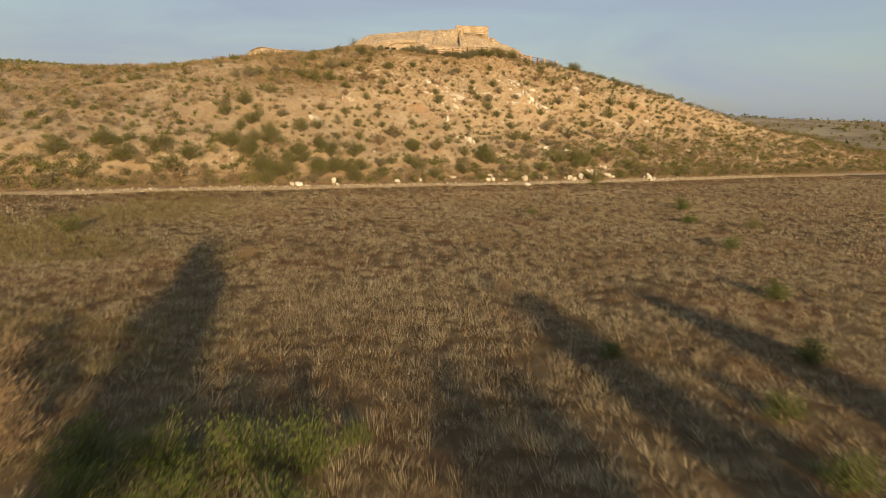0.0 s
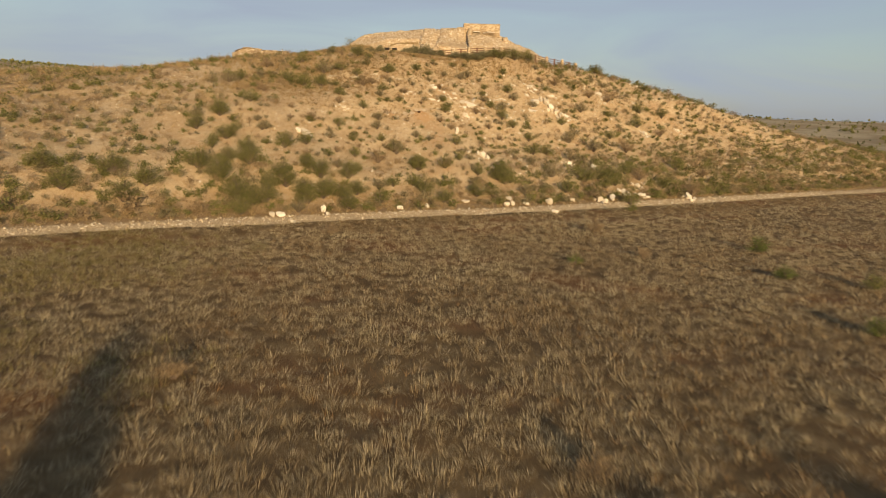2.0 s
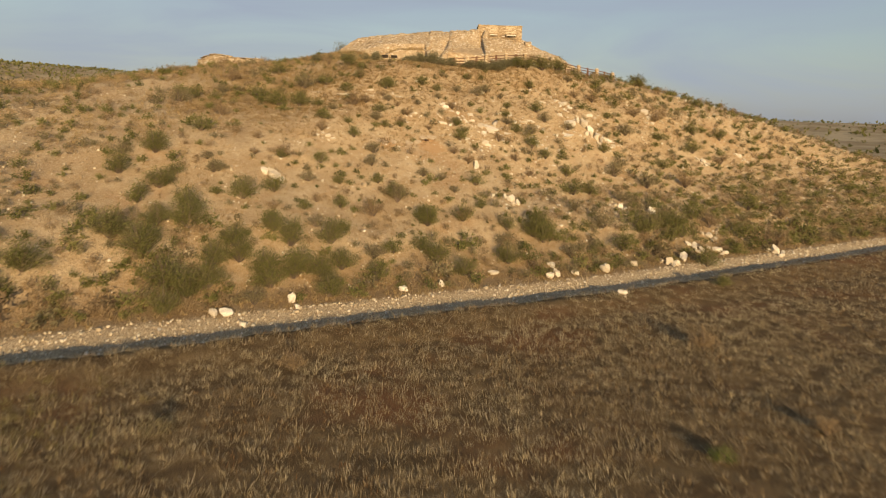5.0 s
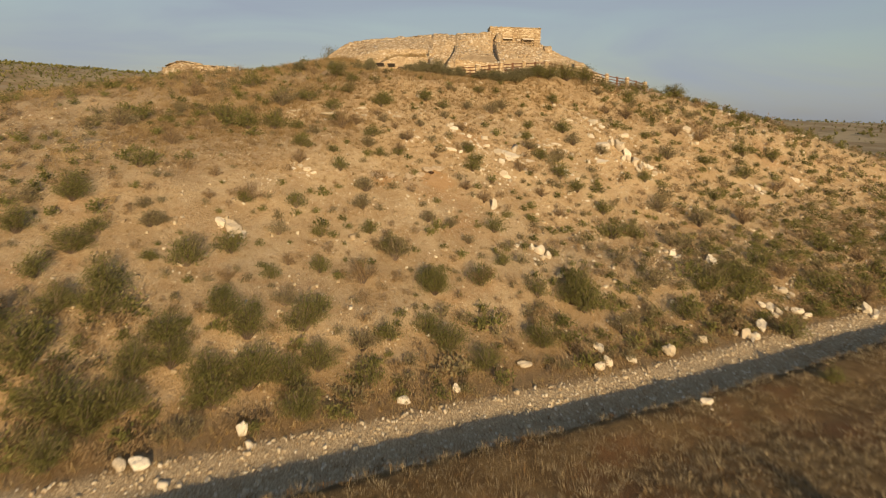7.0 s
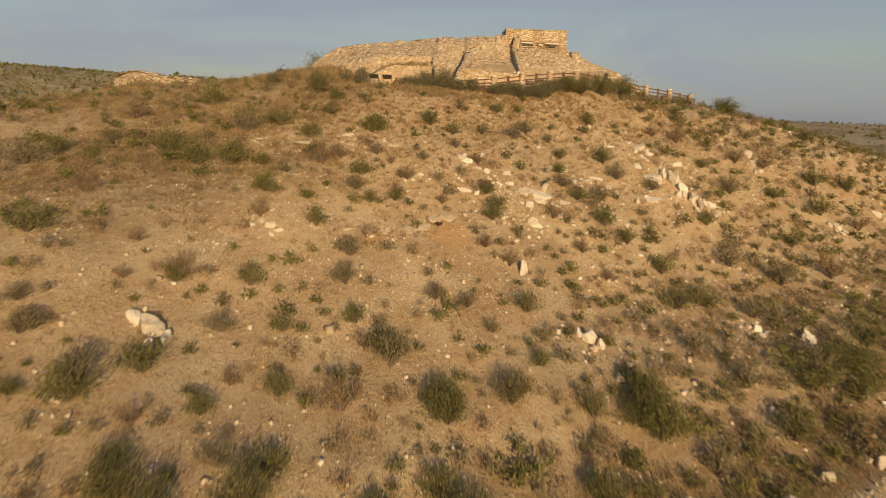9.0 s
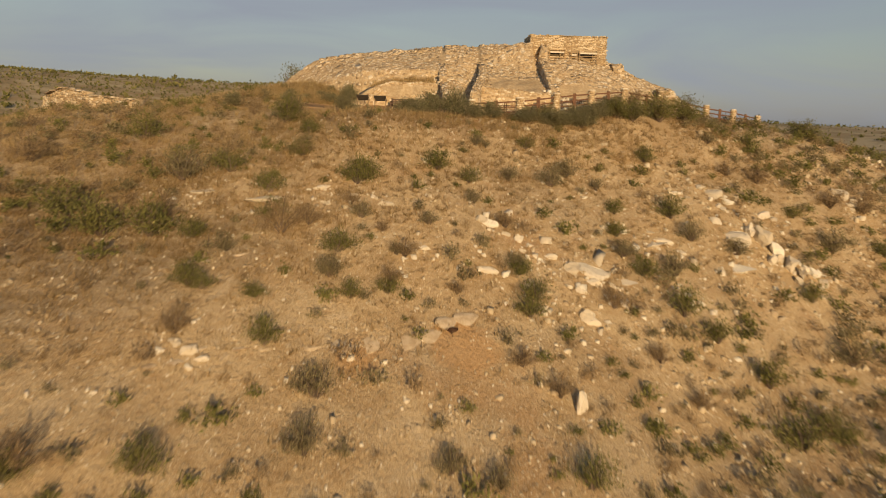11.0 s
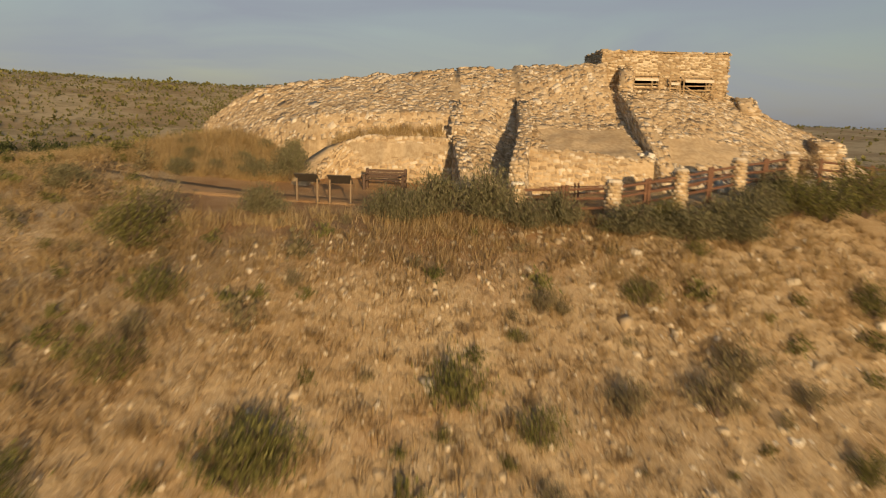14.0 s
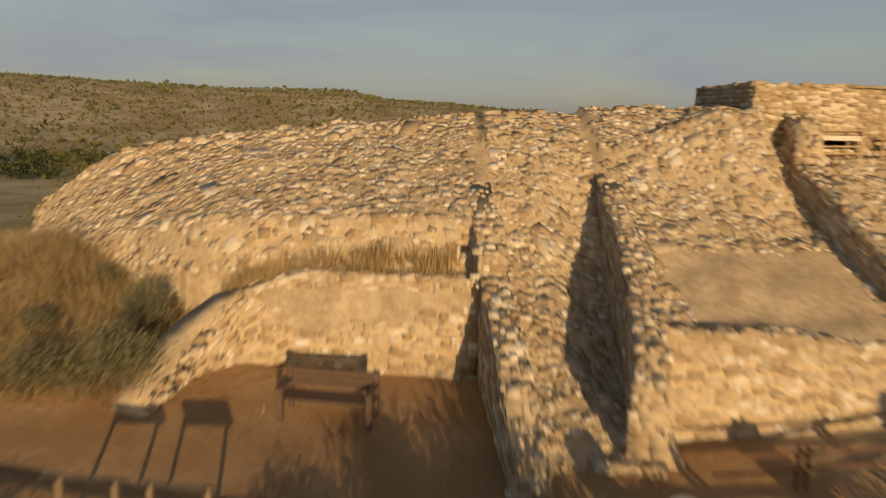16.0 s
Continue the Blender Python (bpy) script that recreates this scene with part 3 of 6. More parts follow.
def polyline(pts, t):
    """Places along a line of corners, t from 0 to 1 by length."""
    pts = np.asarray(pts, float)
    d = np.concatenate([[0], np.cumsum(np.linalg.norm(np.diff(pts[:, :2], axis=0), axis=1))])
    d = d / d[-1]
    return np.stack([np.interp(t, d, pts[:, i]) for i in range(3)], -1), None


def facing(low, high, row, long, depth, seed, outward, holes=(), gap=0.012, ragged=0.06):
    """Coursed stones between a lower and an upper line. outward: a point that the wall faces."""
    r = np.random.RandomState(seed)
    low, high = np.asarray(low, float), np.asarray(high, float)
    length = np.linalg.norm(np.diff(low, axis=0), axis=1).sum()
    tall = np.linalg.norm(high - low, axis=1).max() if len(low) == len(high) else 1.5
    rows = max(2, int(round(tall / row)))
    B, U, V, N, D = [], [], [], [], []
    for i in range(rows):
        b = (i + 0.5) / rows
        a = r.uniform(-0.5, 0) * long / length
        while a < 1:
            w = long * r.uniform(0.5, 1.6) / length
            m = a + w / 2
            if 0 <= m <= 1:
                e = 0.01
                p0, p1 = polyline(low, m)[0], polyline(high, m)[0]
                q0, q1 = polyline(low, min(1, m + e))[0], polyline(high, min(1, m + e))[0]
                o0, o1 = polyline(low, max(0, m - e))[0], polyline(high, max(0, m - e))[0]
                c = p0 * (1 - b) + p1 * b
                al = (q0 - o0) * (1 - b) + (q1 - o1) * b
                al = al / (np.linalg.norm(al) + 1e-9)
                up = (p1 - p0)
                h = np.linalg.norm(up) / rows
                up = up / (np.linalg.norm(up) + 1e-9)
                n = np.cross(al, up)
                n = n / (np.linalg.norm(n) + 1e-9)
                if np.dot(n, np.asarray(outward, float) - c) < 0:
                    n = -n
                inside = any(x0 < c[0] < x1 and z0 < c[2] < z1 for x0, x1, z0, z1 in holes)
                if not inside and h > 0.03:
                    tilt = r.normal(0, ragged)
                    B.append(c + up * r.normal(0, 0.008 + 0.25 * (ragged - 0.06)))
                    U.append((al + up * tilt) * max(0.03, w * length / 2 - gap))
                    V.append((up - al * tilt) * max(0.02, h / 2 * r.uniform(0.8, 1.05) - gap * 0.5))
                    N.append(n)
                    D.append(depth * r.uniform(0.5, 1.3))
            a += w
    return stone_blocks(np.array(B), np.array(U), np.array(V), np.array(N), np.array(D), r)


def ruled(low, high, thick, outward, steps=24):
    """The backing of a wall: a slab behind the line from low to high."""
    t = np.linspace(0, 1, steps)
    a, b = polyline(low, t)[0], polyline(high, t)[0]
    d = np.gradient(a, axis=0)
    n = np.stack([-d[:, 1], d[:, 0], 0 * d[:, 0]], 1)
    n = n / (np.linalg.norm(n, axis=1, keepdims=True) + 1e-9)
    flip = np.sign(((np.asarray(outward, float) - a) * n).sum(1))
    n = n * flip[:, None]
    v = np.concatenate([a, b, b - n * thick, a - n * thick])
    k = steps
    f = []
    for i in range(k - 1):
        for j in range(4):
            f.append((j * k + i, j * k + i + 1, ((j + 1) % 4) * k + i + 1, ((j + 1) % 4) * k + i))
    f.append((0, k, 2 * k, 3 * k))
    f.append((k - 1, 4 * k - 1, 3 * k - 1, 2 * k - 1))
    return mesh_of("backing", v, np.array(f), M_MORTAR)


ruin = empty("ruin", pose(0, 0, 0), "tumbledown sandy stone pueblo ruin crowning the hilltop", "ruin")
mx, my = np.meshgrid(np.arange(-17, 18.01, 0.15), np.arange(111.9, 131, 0.15))
mz = mound(mx, my)
mi = np.arange(mx.size).reshape(mx.shape)
part("rubble_core", mesh_of("rubble_core", np.stack([mx, my, mz], -1).reshape(-1, 3),
     np.stack([mi[:-1, :-1], mi[:-1, 1:], mi[1:, 1:], mi[1:, :-1]], -1).reshape(-1, 4), M_MORTAR), None, ruin)


def mound_stones(seed, x0, x1, y0, y1, n, size, keep, depth=0.10):
    """Rubble lying flat on the slopes of the core, long side along the slope's contour."""
    r = np.random.RandomState(seed)
    x, y = r.uniform(x0, x1, n), r.uniform(y0, y1, n)
    e = 0.06
    z = mound(x, y)
    nx, ny = -(mound(x + e, y) - mound(x - e, y)) / (2 * e), -(mound(x, y + e) - mound(x, y - e)) / (2 * e)
    flush = np.minimum(np.minimum(np.abs(x + 1.8), np.abs(x + 4.25)), np.abs(x - 2.5)) > 0.13
    nx, ny = np.clip(nx, -1.2, 1.2), np.clip(ny, -3, 3)
    nn = np.stack([nx, ny, np.ones(n)], 1)
    nn = nn / np.linalg.norm(nn, axis=1, keepdims=True)
    ok = flush & keep(x, y, z, nn) & (z > land(x, y) - 0.1)
    a = r.uniform(0, 6.28, n)
    al = np.stack([np.cos(a), np.sin(a), 0 * a], 1)
    al = al - nn * (al * nn).sum(1, keepdims=True)
    al /= np.linalg.norm(al, axis=1, keepdims=True)
    up = np.cross(nn, al)
    ln = size * r.lognormal(0, 0.4, n)
    hi = ln * r.uniform(0.55, 0.95, n)
    nn = nn + r.normal(0, 0.045, (n, 3))
    c = stone_blocks(np.stack([x, y, z], 1), al * (ln / 2)[:, None], up * (hi / 2)[:, None], nn, depth * r.uniform(0.4, 1.5, n), r)
    return c[ok]


def off_ledges(x, y, z, n):
    earth = (x > -1.2) & (x < 2.0) & (y > 113.9) & (y < 116.4)
    reed = (x < -4.3) & (x > -9.2) & (y < 116.15)
    room = (x > 1.7) & (x < 6.8) & (y > 119.6)
    slope_earth = (x > 3.1) & (x < 6.2) & (y > 114.3 + 0.3 * (x - 3)) & (y < 115.9 + 0.2 * (x - 3))
    return ~earth & ~reed & ~room & ~slope_earth & (y < 123.5)


scatter_stones = np.concatenate([
    mound_stones(71, -15.5, 15, 112.2, 123.5, 16000, 0.16, off_ledges, 0.02),
    mound_stones(72, -15.5, 15, 112.2, 123.5, 13000, 0.10, off_ledges, 0.016),
    mound_stones(73, -13, 7.5, 120.9, 122.4, 420, 0.2, off_ledges, 0.06)])
tagged(part("rubble_cover", blocks_mesh(scatter_stones, "rubble_cover", M_STONE), None, ruin, "pale sandy stones bedded in mortar"), kind="stuff")

VALLEY = (-3, 95, 18)
F1_LOW = ((-9.35, 113.3, 16.1), (-9.1, 114.5, 16.15), (-8.5, 115.2, 16.3), (-7.5, 115.3, 16.4), (-4.5, 115.2, 16.4))
F1_TOP = ((-9.3, 113.5, 16.85), (-8.95, 114.85, 17.65), (-8.3, 115.5, 18.15), (-7.5, 115.65, 18.38), (-4.45, 115.6, 18.33))
F2_LOW = ((-2.2, 113.1, 16.3), (0.0, 113.25, 16.35), (1.3, 113.35, 16.4), (2.6, 113.5, 16.4))
F2_TOP = ((-2.1, 113.55, 18.1), (0.0, 113.68, 18.05), (1.3, 113.78, 17.85), (2.6, 113.9, 17.5))
front_wall = part("front_wall", ruled(F1_LOW, F1_TOP, 0.55, VALLEY), None, ruin)
terrace_wall = part("terrace_wall", ruled(F2_LOW, F2_TOP, 0.5, VALLEY), None, ruin)
SINGLE = []   # stones built one by one: owner, corners, material
SINGLE.append((front_wall, facing(F1_LOW, F1_TOP, 0.15, 0.22, 0.03, 81, VALLEY, gap=0.02, ragged=0.2), M_STONE))
SINGLE.append((terrace_wall, facing(F2_LOW, F2_TOP, 0.15, 0.22, 0.032, 82, VALLEY, gap=0.02, ragged=0.2), M_STONE))


def coping(line, width, seed, size=0.14, rows=2, lift=0.0):
    """Loose stones along the top of a wall."""
    r = np.random.RandomState(seed)
    line = np.asarray(line, float)
    total = np.linalg.norm(np.diff(line, axis=0), axis=1).sum()
    n = int(total / size * 1.35) * rows
    t = r.uniform(0, 1, n)
    p = polyline(line, t)[0]
    q = polyline(line, np.clip(t + 0.02, 0, 1))[0] - polyline(line, np.clip(t - 0.02, 0, 1))[0]
    q /= np.linalg.norm(q, axis=1, keepdims=True)
    side = np.stack([-q[:, 1], q[:, 0], 0 * t], 1)
    side /= np.linalg.norm(side, axis=1, keepdims=True) + 1e-9
    nrm = np.cross(q, side)
    nrm *= np.sign(nrm[:, 2:3] + 1e-6)
    p = p + side * (r.uniform(-0.5, 0.5, n) * width)[:, None]
    p[:, 2] += lift
    ln = size * r.lognormal(0, 0.3, n)
    nrm = nrm + r.normal(0, 0.12, (n, 3))
    return stone_blocks(p, q * (ln / 2)[:, None], side * (ln * r.uniform(0.3, 0.5, n))[:, None], nrm, 0.035 * r.uniform(0.4, 1.4, n), r)


def rib(name, line, width, floor, seed, single=False, row=0.15, end=True):
    """A wall that runs up the slope: backing, coursed sides, coursed end and loose stones on top."""
    line = np.asarray(line, float)
    d = np.gradient(line[:, :2], axis=0)
    d /= np.linalg.norm(d, axis=1, keepdims=True)
    off = np.stack([-d[:, 1], d[:, 0]], 1) * width / 2
    fl = np.asarray(floor, float)
    sides = []
    for sg in (-1, 1):
        top = line + np.concatenate([off * sg, np.zeros((len(line), 1))], 1)
        low = np.concatenate([line[:, :2] + off * sg * 1.25, fl[:, None]], 1)
        sides.append((low, top))
    (la, ta), (lb, tb) = sides
    k = len(line)
    v = np.concatenate([la, ta, tb, lb])
    f = [(j * k + i, j * k + i + 1, (j + 1) * k + i + 1, (j + 1) * k + i) for i in range(k - 1) for j in range(3)]
    f += [(0, k, 2 * k, 3 * k), (k - 1, 4 * k - 1, 3 * k - 1, 2 * k - 1)]
    wall = part(name, mesh_of(name, v, np.array(f), M_MORTAR), None, ruin)
    got = []
    for low, top in sides:
        mid = top[k // 2]
        outw = mid + (mid - line[k // 2]) * 30
        got.append(facing(low, top, row, 0.22, 0.022, seed + len(got), outw, ragged=0.12))
    if end:
        got.append(facing((la[0], lb[0]), (ta[0], tb[0]), row * 0.85, 0.28, 0.04, seed + 5, VALLEY))
    got.append(coping(line, width, seed + 9))
    c = np.concatenate(got[::-1])
    if single:
        SINGLE.append((wall, c, M_STONE))
    else:
        tagged(part("rubble_facing", blocks_mesh(c, "rubble_facing", M_STONE), None, wall), kind="stuff")
    return wall


for owner_, top_, sd in ((front_wall, F1_TOP, 84), (terrace_wall, F2_TOP, 85)):
    line_ = np.asarray(top_, float) + np.array((0.05, 0.2, 0.0))
    tagged(part("coping_rubble", blocks_mesh(coping(line_, 0.42, sd, 0.15, 2), "coping_rubble", M_STONE), None, owner_), kind="stuff")
rib("lower_rib", ((-3.95, 111.85, 16.9), (-4.05, 113.4, 17.6), (-4.2, 115.6, 18.5)), 0.42, (16.0, 16.1, 16.2), 100, True)
rib("upper_rib", ((-4.25, 115.5, 18.75), (-4.3, 116.7, 19.25), (-4.35, 118.1, 19.8)), 0.42, (17.6, 17.8, 18.5), 110, True)
rib("middle_rib", ((-2.42, 112.35, 17.75), (-2.25, 112.9, 18.05), (-2.0, 114.2, 18.45), (-1.78, 116.0, 18.98), (-1.7, 117.4, 19.42), (-1.62, 118.7, 20.0)), 0.42, (16.0, 16.1, 16.7, 17.6, 18.4, 19.0), 120, True)
rib("east_rib", ((2.75, 113.1, 17.3), (2.6, 114.0, 18.15), (2.5, 115.3, 18.9), (2.42, 117.0, 19.8), (2.35, 118.4, 20.3)), 0.5, (16.5, 16.8, 17.2, 18.0, 19.4), 130, True)
rib("tower_rib", ((2.4, 118.45, 20.55), (2.55, 118.9, 21.1), (2.65, 119.65, 21.35)), 0.5, (19.3, 19.5, 19.8), 140)
rib("crest_stub", ((-1.55, 120.3, 20.95), (-1.5, 121.3, 21.35)), 0.4, (20.2, 20.8), 150)
rib("east_stub", ((7.7, 119.0, 19.75), (7.7, 119.6, 20.2), (7.7, 120.8, 20.2)), 0.7, (18.6, 18.8, 19.0), 160)
rib("far_east_stub", ((10.9, 118.5, 18.45), (11.0, 119.7, 18.65)), 0.9, (17.2, 17.4), 170)

# ---- the tower room with its two barred openings ----
tower = part("tower", box((1.9, 122.85, 19.4), (6.6, 123.25, 21.7)), M_MORTAR, ruin)
OPEN = ((3.05, 3.95, 20.6, 20.93), (4.9, 6.1, 20.48, 20.86))


def tower_wall(lo, hi):
    return part("wall_backing", box(lo, hi), M_TOWER, tower)


tower_wall((1.66, 120.0, 19.3), (2.08, 123.25, 22.02))
tower_wall((6.45, 120.0, 19.3), (6.86, 123.25, 21.98))
xs = [1.66] + [v for o in OPEN for v in o[:2]] + [6.86]
for x0, x1 in ((xs[0], xs[1]), (xs[2], xs[3]), (xs[4], xs[5])):
    tower_wall((x0, 119.6, 19.2), (x1, 119.998, 21.93))
for x0, x1, z0, z1 in OPEN:
    tower_wall((x0, 119.6, z1), (x1, 119.998, 21.93))
    tower_wall((x0, 119.6, 19.2), (x1, 119.998, z0))
    part("lintel", box((x0 - 0.15, 119.52, z1 - 0.02), (x1 + 0.15, 119.62, z1 + 0.08), 0.015), M_POLE, tower)
part("roof_deck", box((2.08, 120.0, 21.45), (6.45, 122.85, 21.6)), M_POLE, tower)
tw = np.concatenate([
    facing(((1.66, 119.6, 19.6), (6.86, 119.6, 19.6)), ((1.66, 119.6, 21.98), (6.86, 119.6, 22.02)), 0.11, 0.22, 0.03, 91, VALLEY, holes=OPEN, gap=0.008, ragged=0.15),
    facing(((1.66, 123.2, 20.2), (1.66, 119.6, 20.2)), ((1.66, 123.2, 22.05), (1.66, 119.6, 21.98)), 0.11, 0.22, 0.03, 92, (-10, 121, 21)),
    facing(((6.86, 119.6, 19.6), (6.86, 123.2, 19.6)), ((6.86, 119.6, 22.0), (6.86, 123.2, 21.98)), 0.11, 0.22, 0.03, 93, (20, 121, 21)),
    coping(((1.75, 119.75, 21.94), (6.8, 119.75, 21.96)), 0.3, 94, 0.24), coping(((1.85, 119.8, 22.0), (1.85, 123.1, 22.02)), 0.3, 95, 0.24)])
SINGLE.append((tower, tw, M_TOWER))

# a tongue of loose pale stones below the east rib
r_t = np.random.RandomState(97)
n_t = 700
tx = r_t.uniform(0, 1, n_t)
tp = np.stack([2.7 + 2.6 * tx + r_t.normal(0, 0.28, n_t), 113.9 - 0.9 * tx + r_t.normal(0, 0.35, n_t)], 1)
tz = np.maximum(land(tp[:, 0], tp[:, 1]), mound(tp[:, 0], tp[:, 1])) + r_t.uniform(0, 0.1, n_t)
tl = 0.16 * r_t.lognormal(0, 0.35, n_t)
ta_ = r_t.uniform(0, 6.28, n_t)
tu = np.stack([np.cos(ta_), np.sin(ta_), r_t.normal(0, 0.15, n_t)], 1) * (tl / 2)[:, None]
tv = np.stack([-np.sin(ta_), np.cos(ta_), r_t.normal(0, 0.15, n_t)], 1) * (tl * 0.35)[:, None]
tongue = blocks_mesh(stone_blocks(np.column_stack([tp, tz]), tu, tv, np.tile((0, 0, 1.0), (n_t, 1)) + r_t.normal(0, 0.2, (n_t, 3)), 0.1 * r_t.uniform(0.5, 1.5, n_t), r_t), "fallen_rubble", M_LIME)
tagged(part("fallen_rubble", tongue, None, ruin, "loose pale grey fallen stones"), kind="stuff")

# ---- the second, lower ruin further along the ridge ----
low_ruin = empty("low_ruin", pose(0, 0, 0), "low ruined wall of pale stone on the grassy ridge", "ruin")
for k_, (lw, hg, sd) in enumerate(((((-32.6, 120.7, 15.2), (-29.8, 118.6, 15.2), (-27.6, 116.9, 15.2)), ((-32.4, 120.9, 16.9), (-29.8, 118.9, 17.55), (-27.6, 117.2, 17.25)), 201),
                                   (((-27.6, 116.7, 15.2), (-23.2, 114.4, 15.0)), ((-27.6, 117.0, 17.05), (-23.2, 114.7, 16.8)), 202))):
    wl_ = part("wall", ruled(lw, hg, 0.6, (-20, 90, 16)), None, low_ruin)
    tagged(part("rubble_facing", blocks_mesh(np.concatenate([facing(lw, hg, 0.17, 0.32, 0.09, sd, (-20, 90, 16)), coping(hg, 0.5, sd + 5, 0.3)]), "rubble_facing", M_STONE), None, wl_), kind="stuff")

# ---- path over the hilltop ----
def ribbon(points, width, lift, thick, name, material, label, step=0.5):
    """A thin slab that follows the ground along a line."""
    pts = np.asarray(points, float)
    d = np.concatenate([[0], np.cumsum(np.linalg.norm(np.diff(pts, axis=0), axis=1))])
    t = np.arange(0, d[-1], step)
    x, y = hermite(t, d, pts[:, 0]), np.interp(t, d, pts[:, 1])
    for _ in range(3):
        y[1:-1] = (y[:-2] + 2 * y[1:-1] + y[2:]) / 4
    dx, dy = np.gradient(x), np.gradient(y)
    ln = np.hypot(dx, dy)
    rows = [np.stack([x - dy / ln * q * width, y + dx / ln * q * width], 1) for q in (-0.5, -0.5, -0.17, 0.17, 0.5, 0.5)]
    k = len(t)
    v = np.concatenate([np.column_stack([r, land(*r.T) + (lift if 0 < i < 5 else -thick)]) for i, r in enumerate(rows)])
    f = [(j * k + i, j * k + i + 1, (j + 1) * k + i + 1, (j + 1) * k + i) for i in range(k - 1) for j in range(5)]
    return tagged(new(name, mesh_of(name, v, np.array(f), material, np.full(len(v), 40.0), True)), label, "path", kind="structure")


WALK_LINE = ((-17.5, 115.0), (-15.4, 113.4), (-13.4, 112.3), (-11.5, 111.7), (-9.5, 111.3), (-7.0, 110.95), (-4.6, 110.9), (-1.0, 110.9), (1.6, 111.3), (4.2, 112.4))
ribbon(WALK_LINE, 1.15, 0.02, 0.1, "path", M_EARTH, "trodden tan earth footpath over the hilltop")


# ---- two low interpretive signs ----
def sign_stand(x, y, turn):
    z = land_at(x, y) + 0.0
    ob = empty("sign_stand", pose(x, y, z, 0, 0, turn), "low tilted information panel on two slim brown legs", "sign", "signs by the path")
    tilt = Matrix.Translation((0, 0.0, 0.72)) @ Euler((radians(-31), 0, 0)).to_matrix().to_4x4()
    bm = box((-0.35, -0.27, -0.015), (0.35, 0.27, 0.012), 0.008)
    bm.transform(tilt)
    part("panel_tray", bm, M_SIGN, ob)
    bm = box((-0.33, -0.25, 0.014), (0.33, 0.25, 0.019))
    bm.transform(tilt)
    face = part("panel_face", bm, M_PANEL, ob, "faded grey-green printed panel")
    bm = bmesh.new()
    for i in range(7):
        box_bm(bm, (-0.29, -0.16 + i * 0.045, 0.0235), (-0.02 - 0.04 * (i % 3), -0.147 + i * 0.045, 0.0255))
    box_bm(bm, (0.04, -0.16, 0.0235), (0.29, 0.15, 0.0255))
    bm.transform(tilt)
    part("print", bm, M_SIGN, face, "dark bars of print and a picture field")
    for sx_ in (-0.31, 0.31):
        part("leg", box((sx_ - 0.024, -0.024, -0.2), (sx_ + 0.024, 0.024, 0.7), 0.006), M_LEG, ob)
        part("foot_plate", box((sx_ - 0.05, -0.05, 0.0), (sx_ + 0.05, 0.05, 0.035), 0.006), M_SIGN, ob)
    return ob


sign_stand(-8.78, 110.72, -6)
sign_stand(-7.79, 110.64, -4)


# ---- bench ----
def bench(x, y, turn):
    z = land_at(x, y)
    ob = empty("bench", pose(x, y, z, 0, 0, turn) @ Matrix.Diagonal((0.92, 0.95, 0.8, 1.0)), "dark brown slatted wooden park bench with armrests", "bench")
    for i in range(4):
        part("seat_slat", box((-0.78, -0.25 + i * 0.115, 0.42), (0.78, -0.15 + i * 0.115, 0.455), 0.006), M_BENCH, ob)
    for i in range(3):
        bm = box((-0.78, -0.018, 0.50 + i * 0.125), (0.78, 0.018, 0.605 + i * 0.125), 0.006)
        bm.transform(Matrix.Translation((0, 0.24, 0)) @ Matrix.Shear("XZ", 4, (0, 0.16)))
        part("back_slat", bm, M_BENCH, ob)
    for sx_ in (-0.72, 0.72):
        part("front_leg", box((sx_ - 0.045, -0.26, -0.1), (sx_ + 0.045, -0.18, 0.62), 0.008), M_BENCH, ob)
        bm = box((sx_ - 0.045, 0.2, -0.1), (sx_ + 0.045, 0.28, 0.88), 0.008)
        bm.transform(Matrix.Shear("XZ", 4, (0, 0.1)))
        part("back_leg", bm, M_BENCH, ob)
        part("armrest", box((sx_ - 0.06, -0.32, 0.62), (sx_ + 0.06, 0.26, 0.665), 0.01), M_BENCH, ob)
        part("seat_rail", box((sx_ - 0.03, -0.24, 0.34), (sx_ + 0.03, 0.24, 0.42), 0.005), M_BENCH, ob)
    return ob


bench(-6.72, 113.75, -9)


